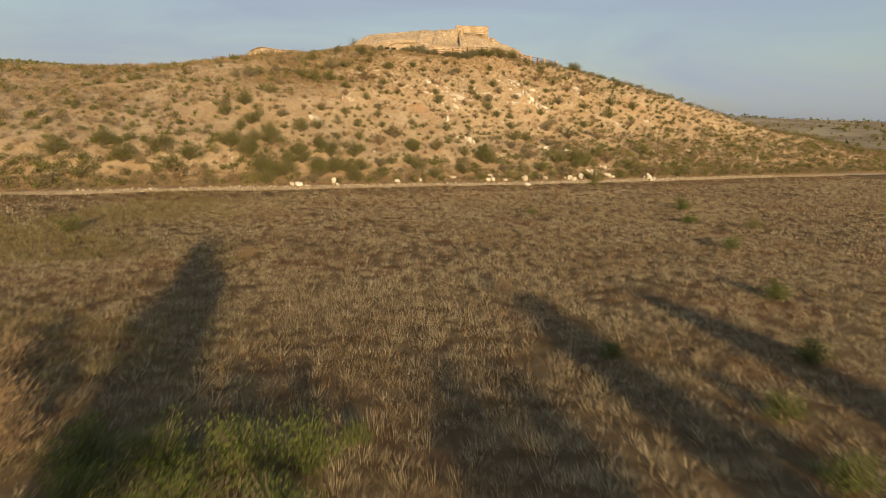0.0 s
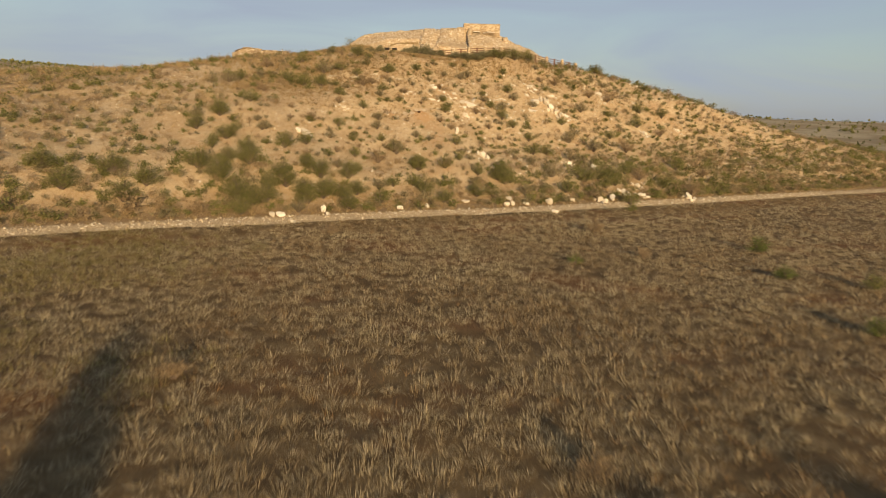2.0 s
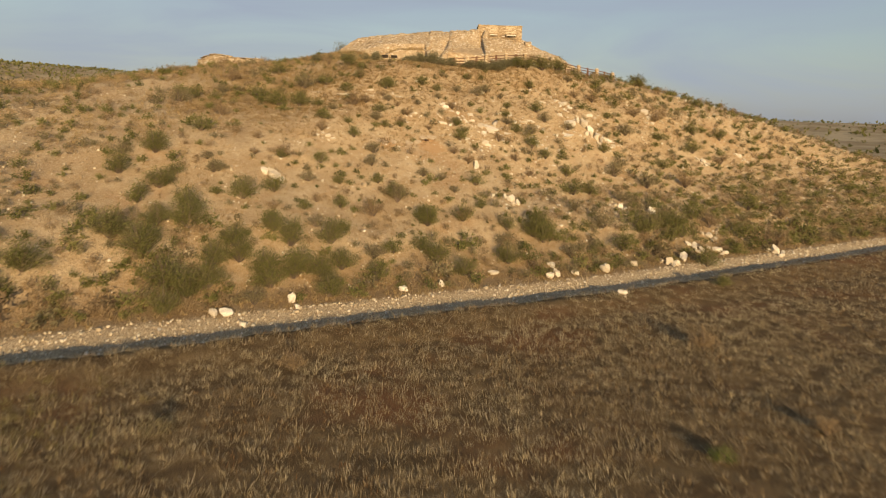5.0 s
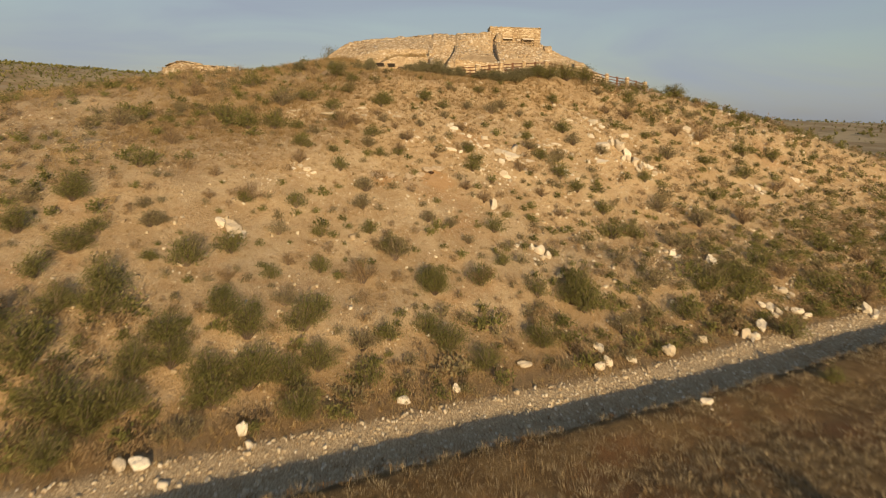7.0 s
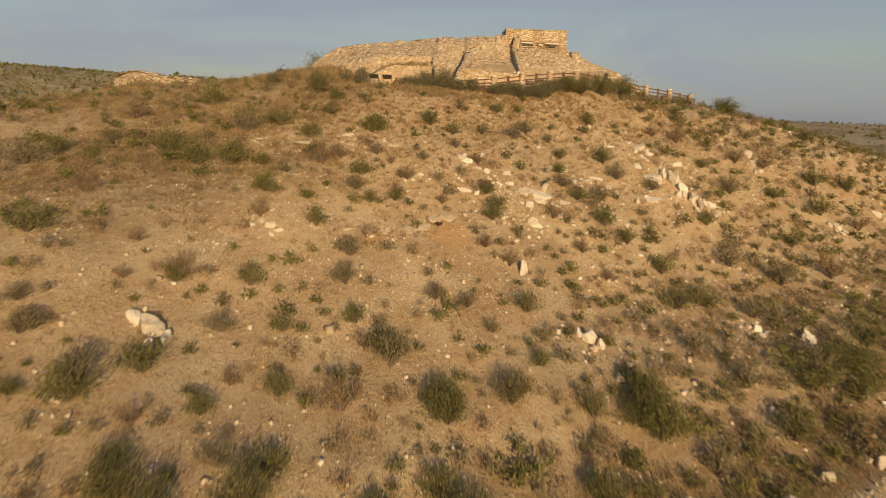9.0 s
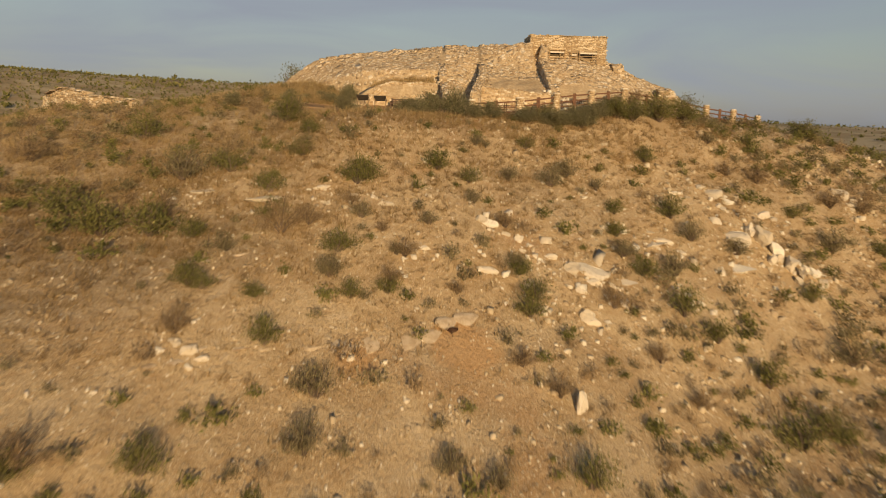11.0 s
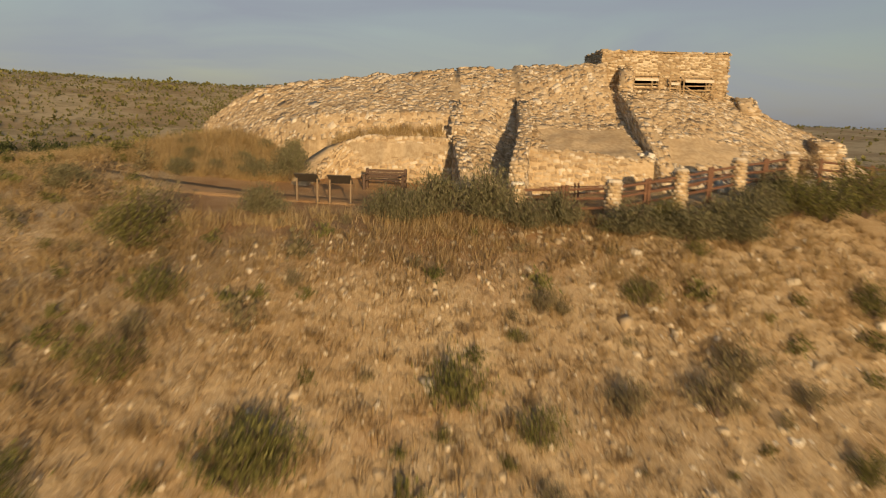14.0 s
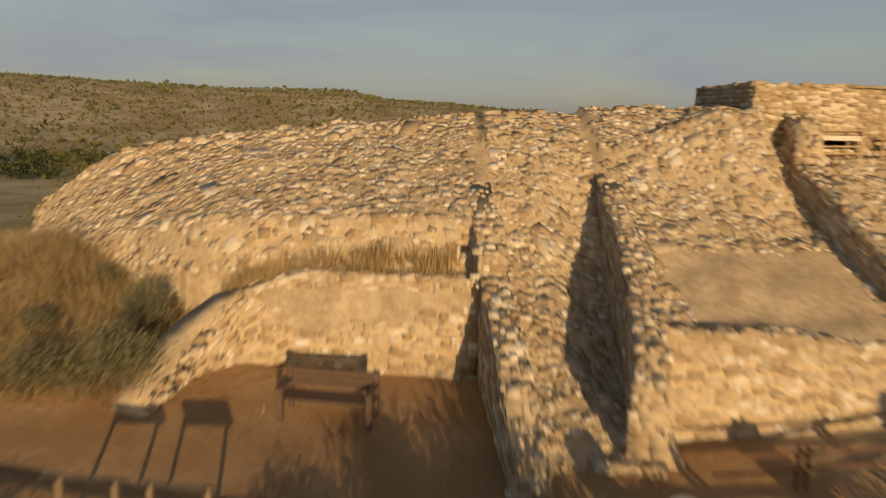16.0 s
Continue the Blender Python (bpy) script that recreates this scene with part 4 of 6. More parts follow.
# ---- fence of stone piers and brown rails ----
def pier(x, y, high, radius, seed):
    """A round pier of flat stones laid in courses."""
    z = land_at(x, y) - 0.08
    ob = empty("stone_pier", pose(x, y, z), "round fence pier of flat pale stones laid in courses", "fence post", "fence piers")
    part("core", rod(((0, 0, 0), (0, 0, high)), radius * 0.9, 12), M_MORTAR, ob)
    r = np.random.RandomState(seed)
    B, U, V, N = [], [], [], []
    rows = int(high / 0.1)
    for i in range(rows):
        k = 7
        for j in range(k):
            a = 2 * math.pi * (j + 0.5 * (i % 2) + r.uniform(-0.12, 0.12)) / k
            n = np.array((math.cos(a), math.sin(a), 0))
            B.append(n * radius * 0.92 + np.array((0, 0, (i + 0.5) * high / rows)))
            U.append(np.array((-n[1], n[0], 0)) * radius * math.pi / k * r.uniform(0.72, 0.95))
            V.append(np.array((0, 0, 0.5)) * high / rows * r.uniform(0.6, 0.88))
            N.append(n)
    c = stone_blocks(np.array(B), np.array(U), np.array(V), np.array(N), radius * r.uniform(0.12, 0.3, len(B)), r)
    SINGLE.append((ob, c, M_STONE))
    cap = bmesh.new()
    bmesh.ops.create_cone(cap, cap_ends=True, segments=11, radius1=radius * 1.02, radius2=radius * 0.9, depth=0.07)
    for v in cap.verts:
        v.co += Vector((noise.noise(v.co * 9 + Vector((seed, 0, 0))) * 0.02, noise.noise(v.co * 9) * 0.02, high + 0.03))
    part("cap_stone", cap, M_LIME, ob)
    return ob


def rail_bay(a, b, name, label, posts=1, levels=(0.34, 0.62, 0.9), tops=None, thick=0.042):
    """Three rails from pier to pier with slim uprights between."""
    ax, ay, bx, by = *a, *b
    za, zb = (tops[0] - 1.08, tops[1] - 1.08) if tops else (land_at(ax, ay), land_at(bx, by))
    ob = empty(name, pose((ax + bx) / 2, (ay + by) / 2, min(za, zb)), label, "fence", "fence bays")
    inv = ob.matrix_world.inverted()
    for h in levels:
        pts = []
        for i in range(5):
            t = i / 4
            x, y = ax + (bx - ax) * t, ay + (by - ay) * t
            pts.append(inv @ Vector((x, y, (za * (1 - t) + zb * t) + h + random.uniform(-0.012, 0.012))))
        part("rail", rod(pts, thick, 6), M_RAIL, ob)
    for i in range(posts):
        t = (i + 1) / (posts + 1)
        for d in (-0.06, 0.06):
            tt = t + d / max(0.5, math.hypot(bx - ax, by - ay))
            x, y = ax + (bx - ax) * tt, ay + (by - ay) * tt
            g = land_at(x, y)
            part("upright", rod((inv @ Vector((x, y, g - 0.15)), inv @ Vector((x, y, (za * (1 - tt) + zb * tt) + levels[-1] + 0.12))), thick * 1.25, 6), M_RAIL, ob)
    return ob


PIERS = ((-2.6, 110.3, 17.2, 0.2), (0.05, 109.75, 17.38, 0.22), (2.2, 110.55, 17.7, 0.21), (4.45, 111.9, 18.0, 0.21), (6.7, 113.2, 18.2, 0.21), (10.2, 116.0, 17.95, 0.21),
         (13.85, 118.95, 17.55, 0.2), (16.4, 120.6, 17.35, 0.2), (18.6, 121.6, 17.0, 0.2))
for i, (px_, py_, ph_, pr_) in enumerate(PIERS):
    pier(px_, py_, ph_ - land_at(px_, py_) + 0.08, pr_, 300 + i)
for a, b in zip(PIERS, PIERS[1:]):
    rail_bay(a[:2], b[:2], "fence_bay", "three brown rails with paired uprights between stone piers", tops=(a[2], b[2]))
INNER = ((-1.7, 111.95), (0.6, 112.15), (2.9, 112.55), (5.2, 113.6), (7.6, 115.4))
for a, b in zip(INNER, INNER[1:]):
    rail_bay(a, b, "inner_fence_bay", "thin brown rails on slim uprights below the ruin wall", 1, (0.24, 0.46), thick=0.022)


# ---- pole frames before the tower's openings ----
def pole_frame(x0, x1, z0, z1, y, brace):
    ob = empty("pole_frame", pose((x0 + x1) / 2, y, z0), "weathered pole railing with a white board", "railing", "pole frames")
    w, h = (x1 - x0) / 2, z1 - z0
    for sx_ in (-w, w):
        part("post", rod(((sx_, 0, -0.5), (sx_ * 1.02, 0.02, h + 0.08)), (0.035, 0.03), 6), M_POLE, ob)
    part("post", rod(((w * 0.45, 0, -0.5), (w * 0.43, 0.02, h)), 0.025, 6), M_POLE, ob)
    for q in (0.08, 0.36, 0.98):
        part("crossbar", rod(((-w - 0.06, -0.03, h * q), (w + 0.06, -0.03, h * q + 0.03)), 0.024, 6), M_POLE, ob)
    part("board", box((-w + 0.02, -0.07, h * 0.62), (w - 0.05, -0.04, h * 0.82), 0.005), M_BOARD, ob, "white-painted board")
    if brace:
        part("brace", rod(((-w * 0.9, -0.05, h * 0.3), (w * 0.8, -0.1, -0.42)), 0.026, 6), M_POLE, ob)
        part("brace", rod(((w * 0.2, -0.05, -0.42), (w * 0.95, -0.05, h * 0.3)), 0.026, 6), M_POLE, ob)
    return ob


pole_frame(2.98, 4.02, 20.45, 21.0, 119.42, False)
pole_frame(5.0, 6.25, 20.4, 20.98, 119.3, True)
pole_frame(4.45, 4.85, 20.3, 20.85, 119.35, False)

# ---- shrubs of the hillside: place and width ----
SLOPE_SHRUBS_a = ((-20.5, 85.3, 2.40), (-16.5, 86.5, 1.18), (-16.2, 84.2, 1.10), (-14.5, 85.0, 1.48), (-11.7, 86.1, 1.74), (-17.8, 80.6, 1.60), (-12.1, 83.2, 1.61), (-9.9, 84.2, 1.41), (-7.2, 85.7, 1.70), (-5.6, 83.8, 2.52), (-13.9, 80.2, 2.37), (-15.5, 78.7, 2.31), (-11.1, 80.8, 1.29), (-9.4, 80.8, 1.59), (-7.1, 81.0, 2.33), (-3.5, 81.8, 2.18), (-11.6, 79.0, 1.63), (-13.3, 77.7, 1.20), (-17.1, 77.9, 1.27), (-13.1, 76.1, 1.71), (-10.5, 77.1, 1.71), (-8.9, 77.4, 2.10), (-3.6, 78.4, 2.18), (0.4, 88.9, 1.87), (-3.8, 88.3, 1.56), (-2.4, 88.1, 1.30), (-1.3, 86.9, 1.26), (7.3, 97.5, 2.05), (5.6, 94.1, 1.57), (9.1, 96.5, 2.04), (9.3, 93.8, 2.90), (0.8, 85.5, 1.48))
SLOPE_SHRUBS_b = ((-0.6, 83.2, 2.07), (5.0, 84.7, 2.90), (5.3, 83.1, 2.44), (8.8, 89.6, 2.05), (15.1, 90.1, 2.90), (16.9, 89.1, 2.90), (20.1, 94.3, 2.90), (13.8, 94.7, 2.40), (14.4, 99.8, 2.65), (17.4, 99.2, 2.90), (22.0, 101.9, 2.90), (20.4, 104.3, 2.15), (4.3, 95.4, 1.44), (4.6, 99.6, 1.75), (-1.1, 97.0, 1.46), (-0.8, 95.3, 1.87), (-1.3, 92.9, 1.47), (-0.1, 92.1, 1.45), (-7.9, 89.7, 2.16), (-7.9, 87.8, 1.80), (-9.7, 90.9, 1.67), (-12.3, 90.4, 1.39), (-12.1, 92.4, 1.17), (-10.4, 92.5, 1.17), (-8.2, 94.4, 1.21), (-7.4, 93.7, 1.19), (-5.6, 96.1, 1.57), (-6.0, 94.8, 1.22), (-8.0, 95.7, 1.88), (-10.3, 96.3, 2.56), (-17.1, 96.2, 2.90), (-15.2, 96.1, 2.90))
SLOPE_SHRUBS_c = ((-19.1, 97.4, 2.90), (-22.8, 101.8, 2.33), (-10.4, 101.6, 1.44), (-7.8, 99.6, 2.06), (-22.5, 97.8, 1.80), (-24.7, 92.6, 2.90), (-24.0, 94.6, 2.05), (7.8, 103.0, 1.90), (10.2, 103.4, 1.95), (17.0, 107.1, 2.90), (15.3, 108.4, 1.76), (18.8, 111.1, 2.35), (21.6, 112.4, 2.44), (26.5, 113.7, 2.90), (30.2, 115.3, 2.90), (28.8, 110.7, 2.53), (25.4, 110.3, 2.90), (21.2, 109.2, 2.33), (-13.5, 100.9, 2.16), (-20.2, 89.6, 1.76), (-18.9, 81.6, 1.43), (13.9, 102.8, 1.98), (3.8, 101.4, 1.45), (1.9, 104.7, 1.92), (-3.0, 101.5, 1.43))
TOE_SHRUBS_a = ((-15.9, 68.4, 2.90), (-19.1, 71.1, 2.35), (-17.9, 74.9, 2.90), (-19.2, 73.0, 2.45), (-15.5, 78.1, 2.35), (-12.0, 70.9, 2.90), (-10.8, 72.6, 2.90), (-8.6, 71.0, 2.87), (-11.5, 74.2, 2.90), (-9.3, 75.9, 2.90), (-5.4, 77.0, 2.21), (-2.6, 77.4, 2.90), (-3.3, 81.5, 2.46), (-8.4, 74.1, 2.58), (-6.2, 73.9, 2.31), (-0.7, 76.7, 2.50), (2.4, 79.5, 2.90), (4.6, 83.6, 2.90), (-0.7, 83.2, 2.25), (5.9, 83.6, 2.01), (10.7, 87.8, 2.90), (14.5, 89.1, 2.90), (18.1, 90.4, 2.90), (11.8, 85.3, 2.90), (21.6, 93.7, 2.90), (24.5, 93.7, 2.90), (27.8, 93.6, 2.90), (7.2, 82.1, 1.97), (18.5, 85.3, 2.69), (2.6, 83.3, 1.96), (-21.1, 74.9, 2.03), (-23.4, 77.7, 2.53))
TOE_SHRUBS_b = ((-22.2, 80.8, 2.90), (-24.3, 80.3, 2.02), (-20.2, 79.0, 1.88), (-18.1, 80.3, 1.58), (-14.3, 85.3, 2.06), (28.0, 100.7, 2.90), (31.6, 101.1, 2.90), (-14.1, 72.0, 2.90), (-15.3, 71.0, 2.49), (-16.3, 66.4, 2.73), (-12.4, 68.8, 2.08), (-6.6, 75.9, 2.16))
UPPER_SHRUBS_a = ((-12.0, 108.1, 2.12), (-10.5, 101.6, 1.47), (-7.5, 99.9, 2.01), (-4.4, 101.9, 1.81), (-11.4, 99.2, 1.70), (-15.6, 100.9, 2.90), (-10.8, 97.3, 1.87), (-9.4, 97.0, 1.51), (-8.2, 94.6, 1.63), (-6.1, 94.3, 1.20), (-3.6, 95.2, 0.98), (-1.2, 97.3, 1.24), (-13.5, 95.8, 1.40), (-11.9, 94.7, 1.00), (-7.4, 97.6, 1.22), (-6.5, 97.0, 0.88), (-4.7, 98.0, 1.08), (-5.9, 96.1, 0.86), (-7.9, 98.3, 1.10), (-1.1, 102.8, 1.52), (-2.8, 100.2, 1.36), (1.0, 103.6, 1.80), (0.2, 106.3, 1.31), (6.6, 107.8, 1.71), (3.4, 104.4, 1.27), (15.2, 114.8, 1.94), (11.3, 111.4, 1.43), (7.0, 104.0, 1.99), (13.8, 110.0, 2.30), (11.8, 109.5, 1.65), (3.8, 100.1, 1.87))
UPPER_SHRUBS_b = ((4.0, 103.0, 1.23), (6.2, 100.2, 2.17), (6.0, 98.1, 2.23), (2.8, 97.1, 1.67), (-0.5, 96.1, 1.67), (-1.5, 99.3, 1.33), (-2.6, 104.7, 1.21), (-19.2, 106.1, 2.42), (-14.3, 101.9, 1.57), (-15.2, 97.5, 1.72), (-12.6, 92.5, 1.47))
TOP_SHRUBS_a = ((-9.5, 108.2, 1.39), (-10.5, 103.5, 1.59), (-10.5, 102.4, 1.03), (-7.7, 103.4, 0.63), (-3.2, 103.6, 0.74), (0.0, 106.1, 1.28), (-2.1, 104.9, 0.72), (-4.3, 103.3, 0.53), (4.5, 110.5, 1.43), (0.6, 110.4, 1.32), (-14.6, 109.3, 1.06), (-7.1, 106.9, 0.51), (-8.7, 106.7, 0.46), (7.2, 113.9, 2.31), (2.0, 108.2, 0.95))

# ---- boulders: place, width and height ----
TOE_ROCKS_a = ((-14.4, 82.2, 1.77, 1.12), (12.1, 104.7, 1.90, 1.70), (13.3, 104.1, 1.49, 1.39), (10.7, 104.2, 1.23, 0.89), (1.2, 98.2, 2.40, 1.30), (1.5, 96.2, 1.17, 1.26), (3.3, 88.0, 1.44, 1.01), (9.6, 80.8, 0.85, 0.85), (7.2, 79.5, 0.56, 0.44), (12.2, 83.1, 0.77, 0.56), (15.3, 84.5, 1.55, 1.10), (16.9, 86.1, 1.15, 0.85), (18.8, 89.1, 1.56, 0.90), (20.9, 89.6, 1.86, 0.68), (26.7, 91.4, 1.65, 1.10), (5.6, 80.2, 0.62, 0.50), (5.7, 78.7, 0.60, 0.66), (5.2, 78.2, 0.65, 0.54), (-2.2, 74.6, 0.45, 0.52), (-4.5, 73.1, 0.70, 0.50), (-10.5, 69.6, 0.51, 0.84), (-13.5, 67.1, 0.76, 0.54), (-14.0, 66.9, 0.49, 0.45), (1.2, 77.6, 0.80, 0.40))
TOE_ROCKS_b = ((9.0, 73.9, 0.89, 0.36), (16.2, 93.2, 0.86, 0.86), (13.5, 93.3, 1.26, 0.67), (21.0, 92.0, 1.49, 0.79), (-2.3, 99.1, 0.97, 0.70), (6.3, 102.3, 2.07, 0.75), (26.3, 109.3, 1.38, 0.80), (32.3, 114.1, 1.26, 0.75), (0.6, 91.9, 0.62, 1.00), (10.1, 106.6, 2.04, 0.71), (20.6, 113.1, 1.75, 0.82), (-9.2, 99.3, 0.97, 0.44), (-11.7, 89.9, 1.27, 0.45), (-1.0, 98.7, 1.31, 0.87), (6.6, 99.4, 1.53, 0.81), (14.7, 104.3, 1.31, 0.80))
UPPER_ROCKS_a = ((-11.3, 98.7, 2.08, 0.50), (-14.4, 99.5, 1.30, 0.40), (-6.5, 98.6, 1.07, 0.54), (-2.5, 99.1, 0.82, 0.78), (-4.8, 99.5, 0.49, 0.39), (-8.9, 98.3, 0.48, 0.29), (-4.9, 96.7, 0.67, 0.44), (-0.1, 98.0, 0.49, 0.39), (2.1, 98.5, 2.23, 0.69), (-0.8, 96.5, 0.76, 0.55), (-2.3, 96.7, 1.08, 0.60), (1.6, 96.1, 1.11, 0.79), (9.9, 102.5, 1.81, 0.68), (13.0, 107.1, 1.59, 1.17), (10.0, 106.5, 0.99, 0.60), (7.9, 106.0, 1.00, 0.43), (2.6, 103.4, 0.51, 0.37), (5.6, 101.8, 2.03, 0.45), (-7.9, 98.9, 0.39, 0.23), (-5.6, 96.0, 0.43, 0.26), (3.6, 98.6, 1.07, 0.43))
TOP_ROCKS_a = ((-6.2, 104.5, 0.14, 0.13), (-5.6, 103.2, 0.15, 0.16), (-5.1, 103.4, 0.15, 0.16), (-4.3, 106.1, 0.21, 0.17), (-8.2, 102.9, 0.14, 0.18), (-7.5, 103.0, 0.23, 0.23), (0.6, 105.4, 0.69, 0.46), (-2.9, 104.6, 0.18, 0.16), (-3.4, 103.9, 0.19, 0.24), (-5.6, 104.7, 0.12, 0.12), (-1.6, 106.4, 0.27, 0.27), (-6.7, 103.4, 0.11, 0.09), (-3.9, 104.2, 0.15, 0.13), (5.0, 111.9, 0.27, 0.20), (-4.7, 104.5, 0.13, 0.11), (0.6, 107.0, 0.20, 0.15), (-5.8, 102.8, 0.12, 0.12), (-3.6, 103.5, 0.16, 0.16), (-4.2, 103.8, 0.18, 0.16))

# ---- shrubs set down one by one ----
SHRUBS = {
    "olive": ShrubKind("shrub", "rounded olive-green desert shrub on dry ground", M_CREOSOTE, 1250, range(400, 405), leaf=0.062, slim=0.3, spread=0.09, stems=26, upright=0.6),
    "grey": ShrubKind("shrub", "dull grey-green desert shrub on dry ground", M_SAGE, 1100, range(410, 414), leaf=0.062, slim=0.28, spread=0.08, stems=26, upright=0.6),
    "dry": ShrubKind("shrub", "leafless brown twiggy shrub on dry ground", M_DRYBUSH, 1200, range(420, 424), leaf=0.095, slim=0.11, spread=0.06, stems=22, upright=0.6),
    "green": ShrubKind("shrub", "fresh yellow-green leafy bush in the dry grass", M_GREEN, 2600, range(430, 433), leaf=0.038, slim=0.42, spread=0.075, stems=34),
    "big": ShrubKind("large_shrub", "large dense olive-green shrub", M_CREOSOTE, 4200, range(440, 443), leaf=0.034, slim=0.36, spread=0.07, stems=46),
    "sage": ShrubKind("large_shrub", "large grey-green shrub with upright sprays", M_SAGEBRUSH, 4800, range(450, 453), leaf=0.05, slim=0.32, spread=0.075, stems=50, upright=0.5),
}
pick = random.Random(7)
for places, weights, group in (((SLOPE_SHRUBS_a, SLOPE_SHRUBS_b, SLOPE_SHRUBS_c), (6, 3, 2), "shrubs on the slope"),
                               ((TOE_SHRUBS_a, TOE_SHRUBS_b), (8, 2, 1), "shrubs at the foot of the hill"),
                               ((UPPER_SHRUBS_a, UPPER_SHRUBS_b), (4, 4, 2), "shrubs on the upper slope"),
                               ((TOP_SHRUBS_a,), (2, 5, 3), "shrubs at the hilltop")):
    for lst in places:
        for x, y, w in lst:
            kind = pick.choices(("olive", "grey", "dry"), weights)[0]
            if lst in (TOE_SHRUBS_a, TOE_SHRUBS_b) and w > 2.4 and x < 8:
                kind = "big"
            SHRUBS[kind].plant(x, y, w * 0.95, w * pick.uniform(0.5, 0.66), pick, group)
FIELD_SHRUBS = ((5.1, 19.6, 1.0, "green"), (16.5, 39.4, 1.5, "green"), (13.5, 27.6, 1.4, "green"), (8.2, 15.6, 1.3, "green"), (10.8, 19.6, 1.4, "green"), (7.9, 12.3, 1.5, "green"),
                (2.6, 27.2, 1.2, "dry"), (17.7, 49.8, 1.4, "green"), (21.2, 47.6, 1.5, "olive"), (-20.3, 38.3, 2.0, "olive"), (-8.9, 32.6, 1.2, "dry"), (4.2, 24.6, 0.8, "dry"),
                (-11.6, 53.2, 1.3, "grey"), (6.8, 52.4, 1.1, "green"), (19.9, 58.1, 1.9, "green"), (10.5, 64.3, 1.9, "dry"), (-8.5, 59.9, 1.5, "dry"), (16.8, 77.4, 1.6, "olive"), (11.4, 54.7, 1.3, "dry"))
for x, y, w, kind in FIELD_SHRUBS:
    SHRUBS[kind].plant(x, y, w, w * 0.62, pick, "bushes in the field")
for x, y, w, h in ((-6.3, 12.2, 2.0, 1.2), (-5.0, 12.3, 2.0, 1.25), (-3.6, 12.4, 1.9, 1.2), (-2.4, 12.6, 1.7, 1.15), (-1.5, 13.6, 0.8, 0.6), (-5.8, 10.6, 2.0, 1.1), (-4.2, 10.6, 2.0, 1.1), (-2.6, 10.6, 1.9, 1.0)):
    SHRUBS["green"].plant(x, y, w, h, pick, "leafy bushes at the field edge", "fresh yellow-green leafy bush, dense and waist high")
for x, y, w, h in ((-9.6, 14.5, 2.4, 1.3), (-11.0, 17.5, 2.2, 1.0), (-8.2, 13.0, 1.8, 1.1), (-12.5, 15.0, 2.4, 1.2)):
    SHRUBS["dry"].plant(x, y, w, h, pick, "dead weeds at the field edge", "tall dead brown weed bush, leaning stems")
for kind, x, y, w, h in (("big", -12.2, 106.6, 2.4, 1.5), ("sage", -9.5, 108.2, 1.5, 0.85), ("sage", -6.2, 108.5, 1.7, 0.9), ("sage", -5.0, 108.9, 2.1, 1.31), ("sage", -3.6, 109.0, 2.3, 1.50),
                         ("sage", 2.9, 109.4, 1.8, 1.0), ("sage", -1.6, 108.8, 1.9, 1.0), ("sage", 0.3, 108.6, 2.2, 0.9), ("sage", 1.9, 108.8, 2.3, 0.95), ("big", 1.5, 109.5, 1.8, 0.9), ("sage", 3.4, 108.9, 1.8, 0.9), ("sage", -2.6, 108.3, 1.6, 0.9), ("sage", 3.9, 109.7, 2.3, 1.05), ("big", 5.6, 110.5, 2.3, 1.2), ("sage", -5.6, 107.9, 1.5, 0.9), ("sage", -10.0, 114.1, 1.7, 1.15),
                         ("sage", -10.3, 115.9, 1.2, 1.1), ("sage", -12.7, 114.6, 0.8, 0.5), ("sage", -11.2, 114.0, 1.3, 0.8), ("sage", -13.9, 115.9, 0.9, 0.5), ("sage", -14.6, 117.2, 0.8, 0.5), ("sage", -12.0, 115.6, 0.9, 0.55), ("sage", -11.6, 117.3, 0.7, 0.5), ("big", 6.6, 110.6, 2.8, 1.4), ("big", 8.4, 111.7, 3.4, 1.75), ("big", 10.4, 113.2, 3.0, 1.6), ("sage", 4.6, 110.3, 1.8, 1.0), ("sage", 5.6, 111.6, 1.7, 0.9),
                         ("big", 21.2, 120.2, 3.3, 1.45), ("big", 13.0, 117.6, 1.7, 1.0), ("sage", -13.6, 113.9, 1.2, 0.7), ("big", -15.2, 124.0, 3.5, 2.8), ("big", 29.0, 121.0, 2.2, 1.1), ("sage", -16.4, 112.0, 1.7, 0.9)):
    SHRUBS[kind].plant(x, y, w, h, pick, "large shrubs on the hilltop")

for x, y, w, h in ((-17.2, 68.5, 3.6, 2.0), (-15.2, 69.3, 3.0, 1.7), (-18.9, 70.0, 3.4, 1.9), (-20.9, 70.6, 3.4, 1.8), (-12.5, 71.9, 2.7, 1.5), (-10.9, 72.1, 2.6, 1.4), (-9.4, 72.9, 2.5, 1.4),
                   (-17.5, 73.4, 3.0, 1.6), (-14.6, 73.0, 2.8, 1.5), (-12.8, 75.2, 2.4, 1.3), (-20.6, 77.2, 2.8, 1.4), (-24.5, 64.6, 3.2, 1.7), (-23.6, 66.6, 3.2, 1.7), (-26.3, 67.0, 3.2, 1.6),
                   (-28.4, 63.6, 3.2, 1.7), (-30.8, 65.2, 3.2, 1.6), (-33.5, 61.8, 3.4, 1.7), (5.2, 84.5, 2.8, 1.5), (16.3, 90.9, 3.2, 1.6), (18.0, 91.8, 3.0, 1.5), (11.0, 94.9, 2.2, 1.2), (-3.5, 82.3, 2.2, 1.2), (-5.9, 84.4, 2.3, 1.2)):
    SHRUBS["big"].plant(x, y, w, h, pick, "large bushes on the lower slope", "broad dense olive-green bush on the lower slope")


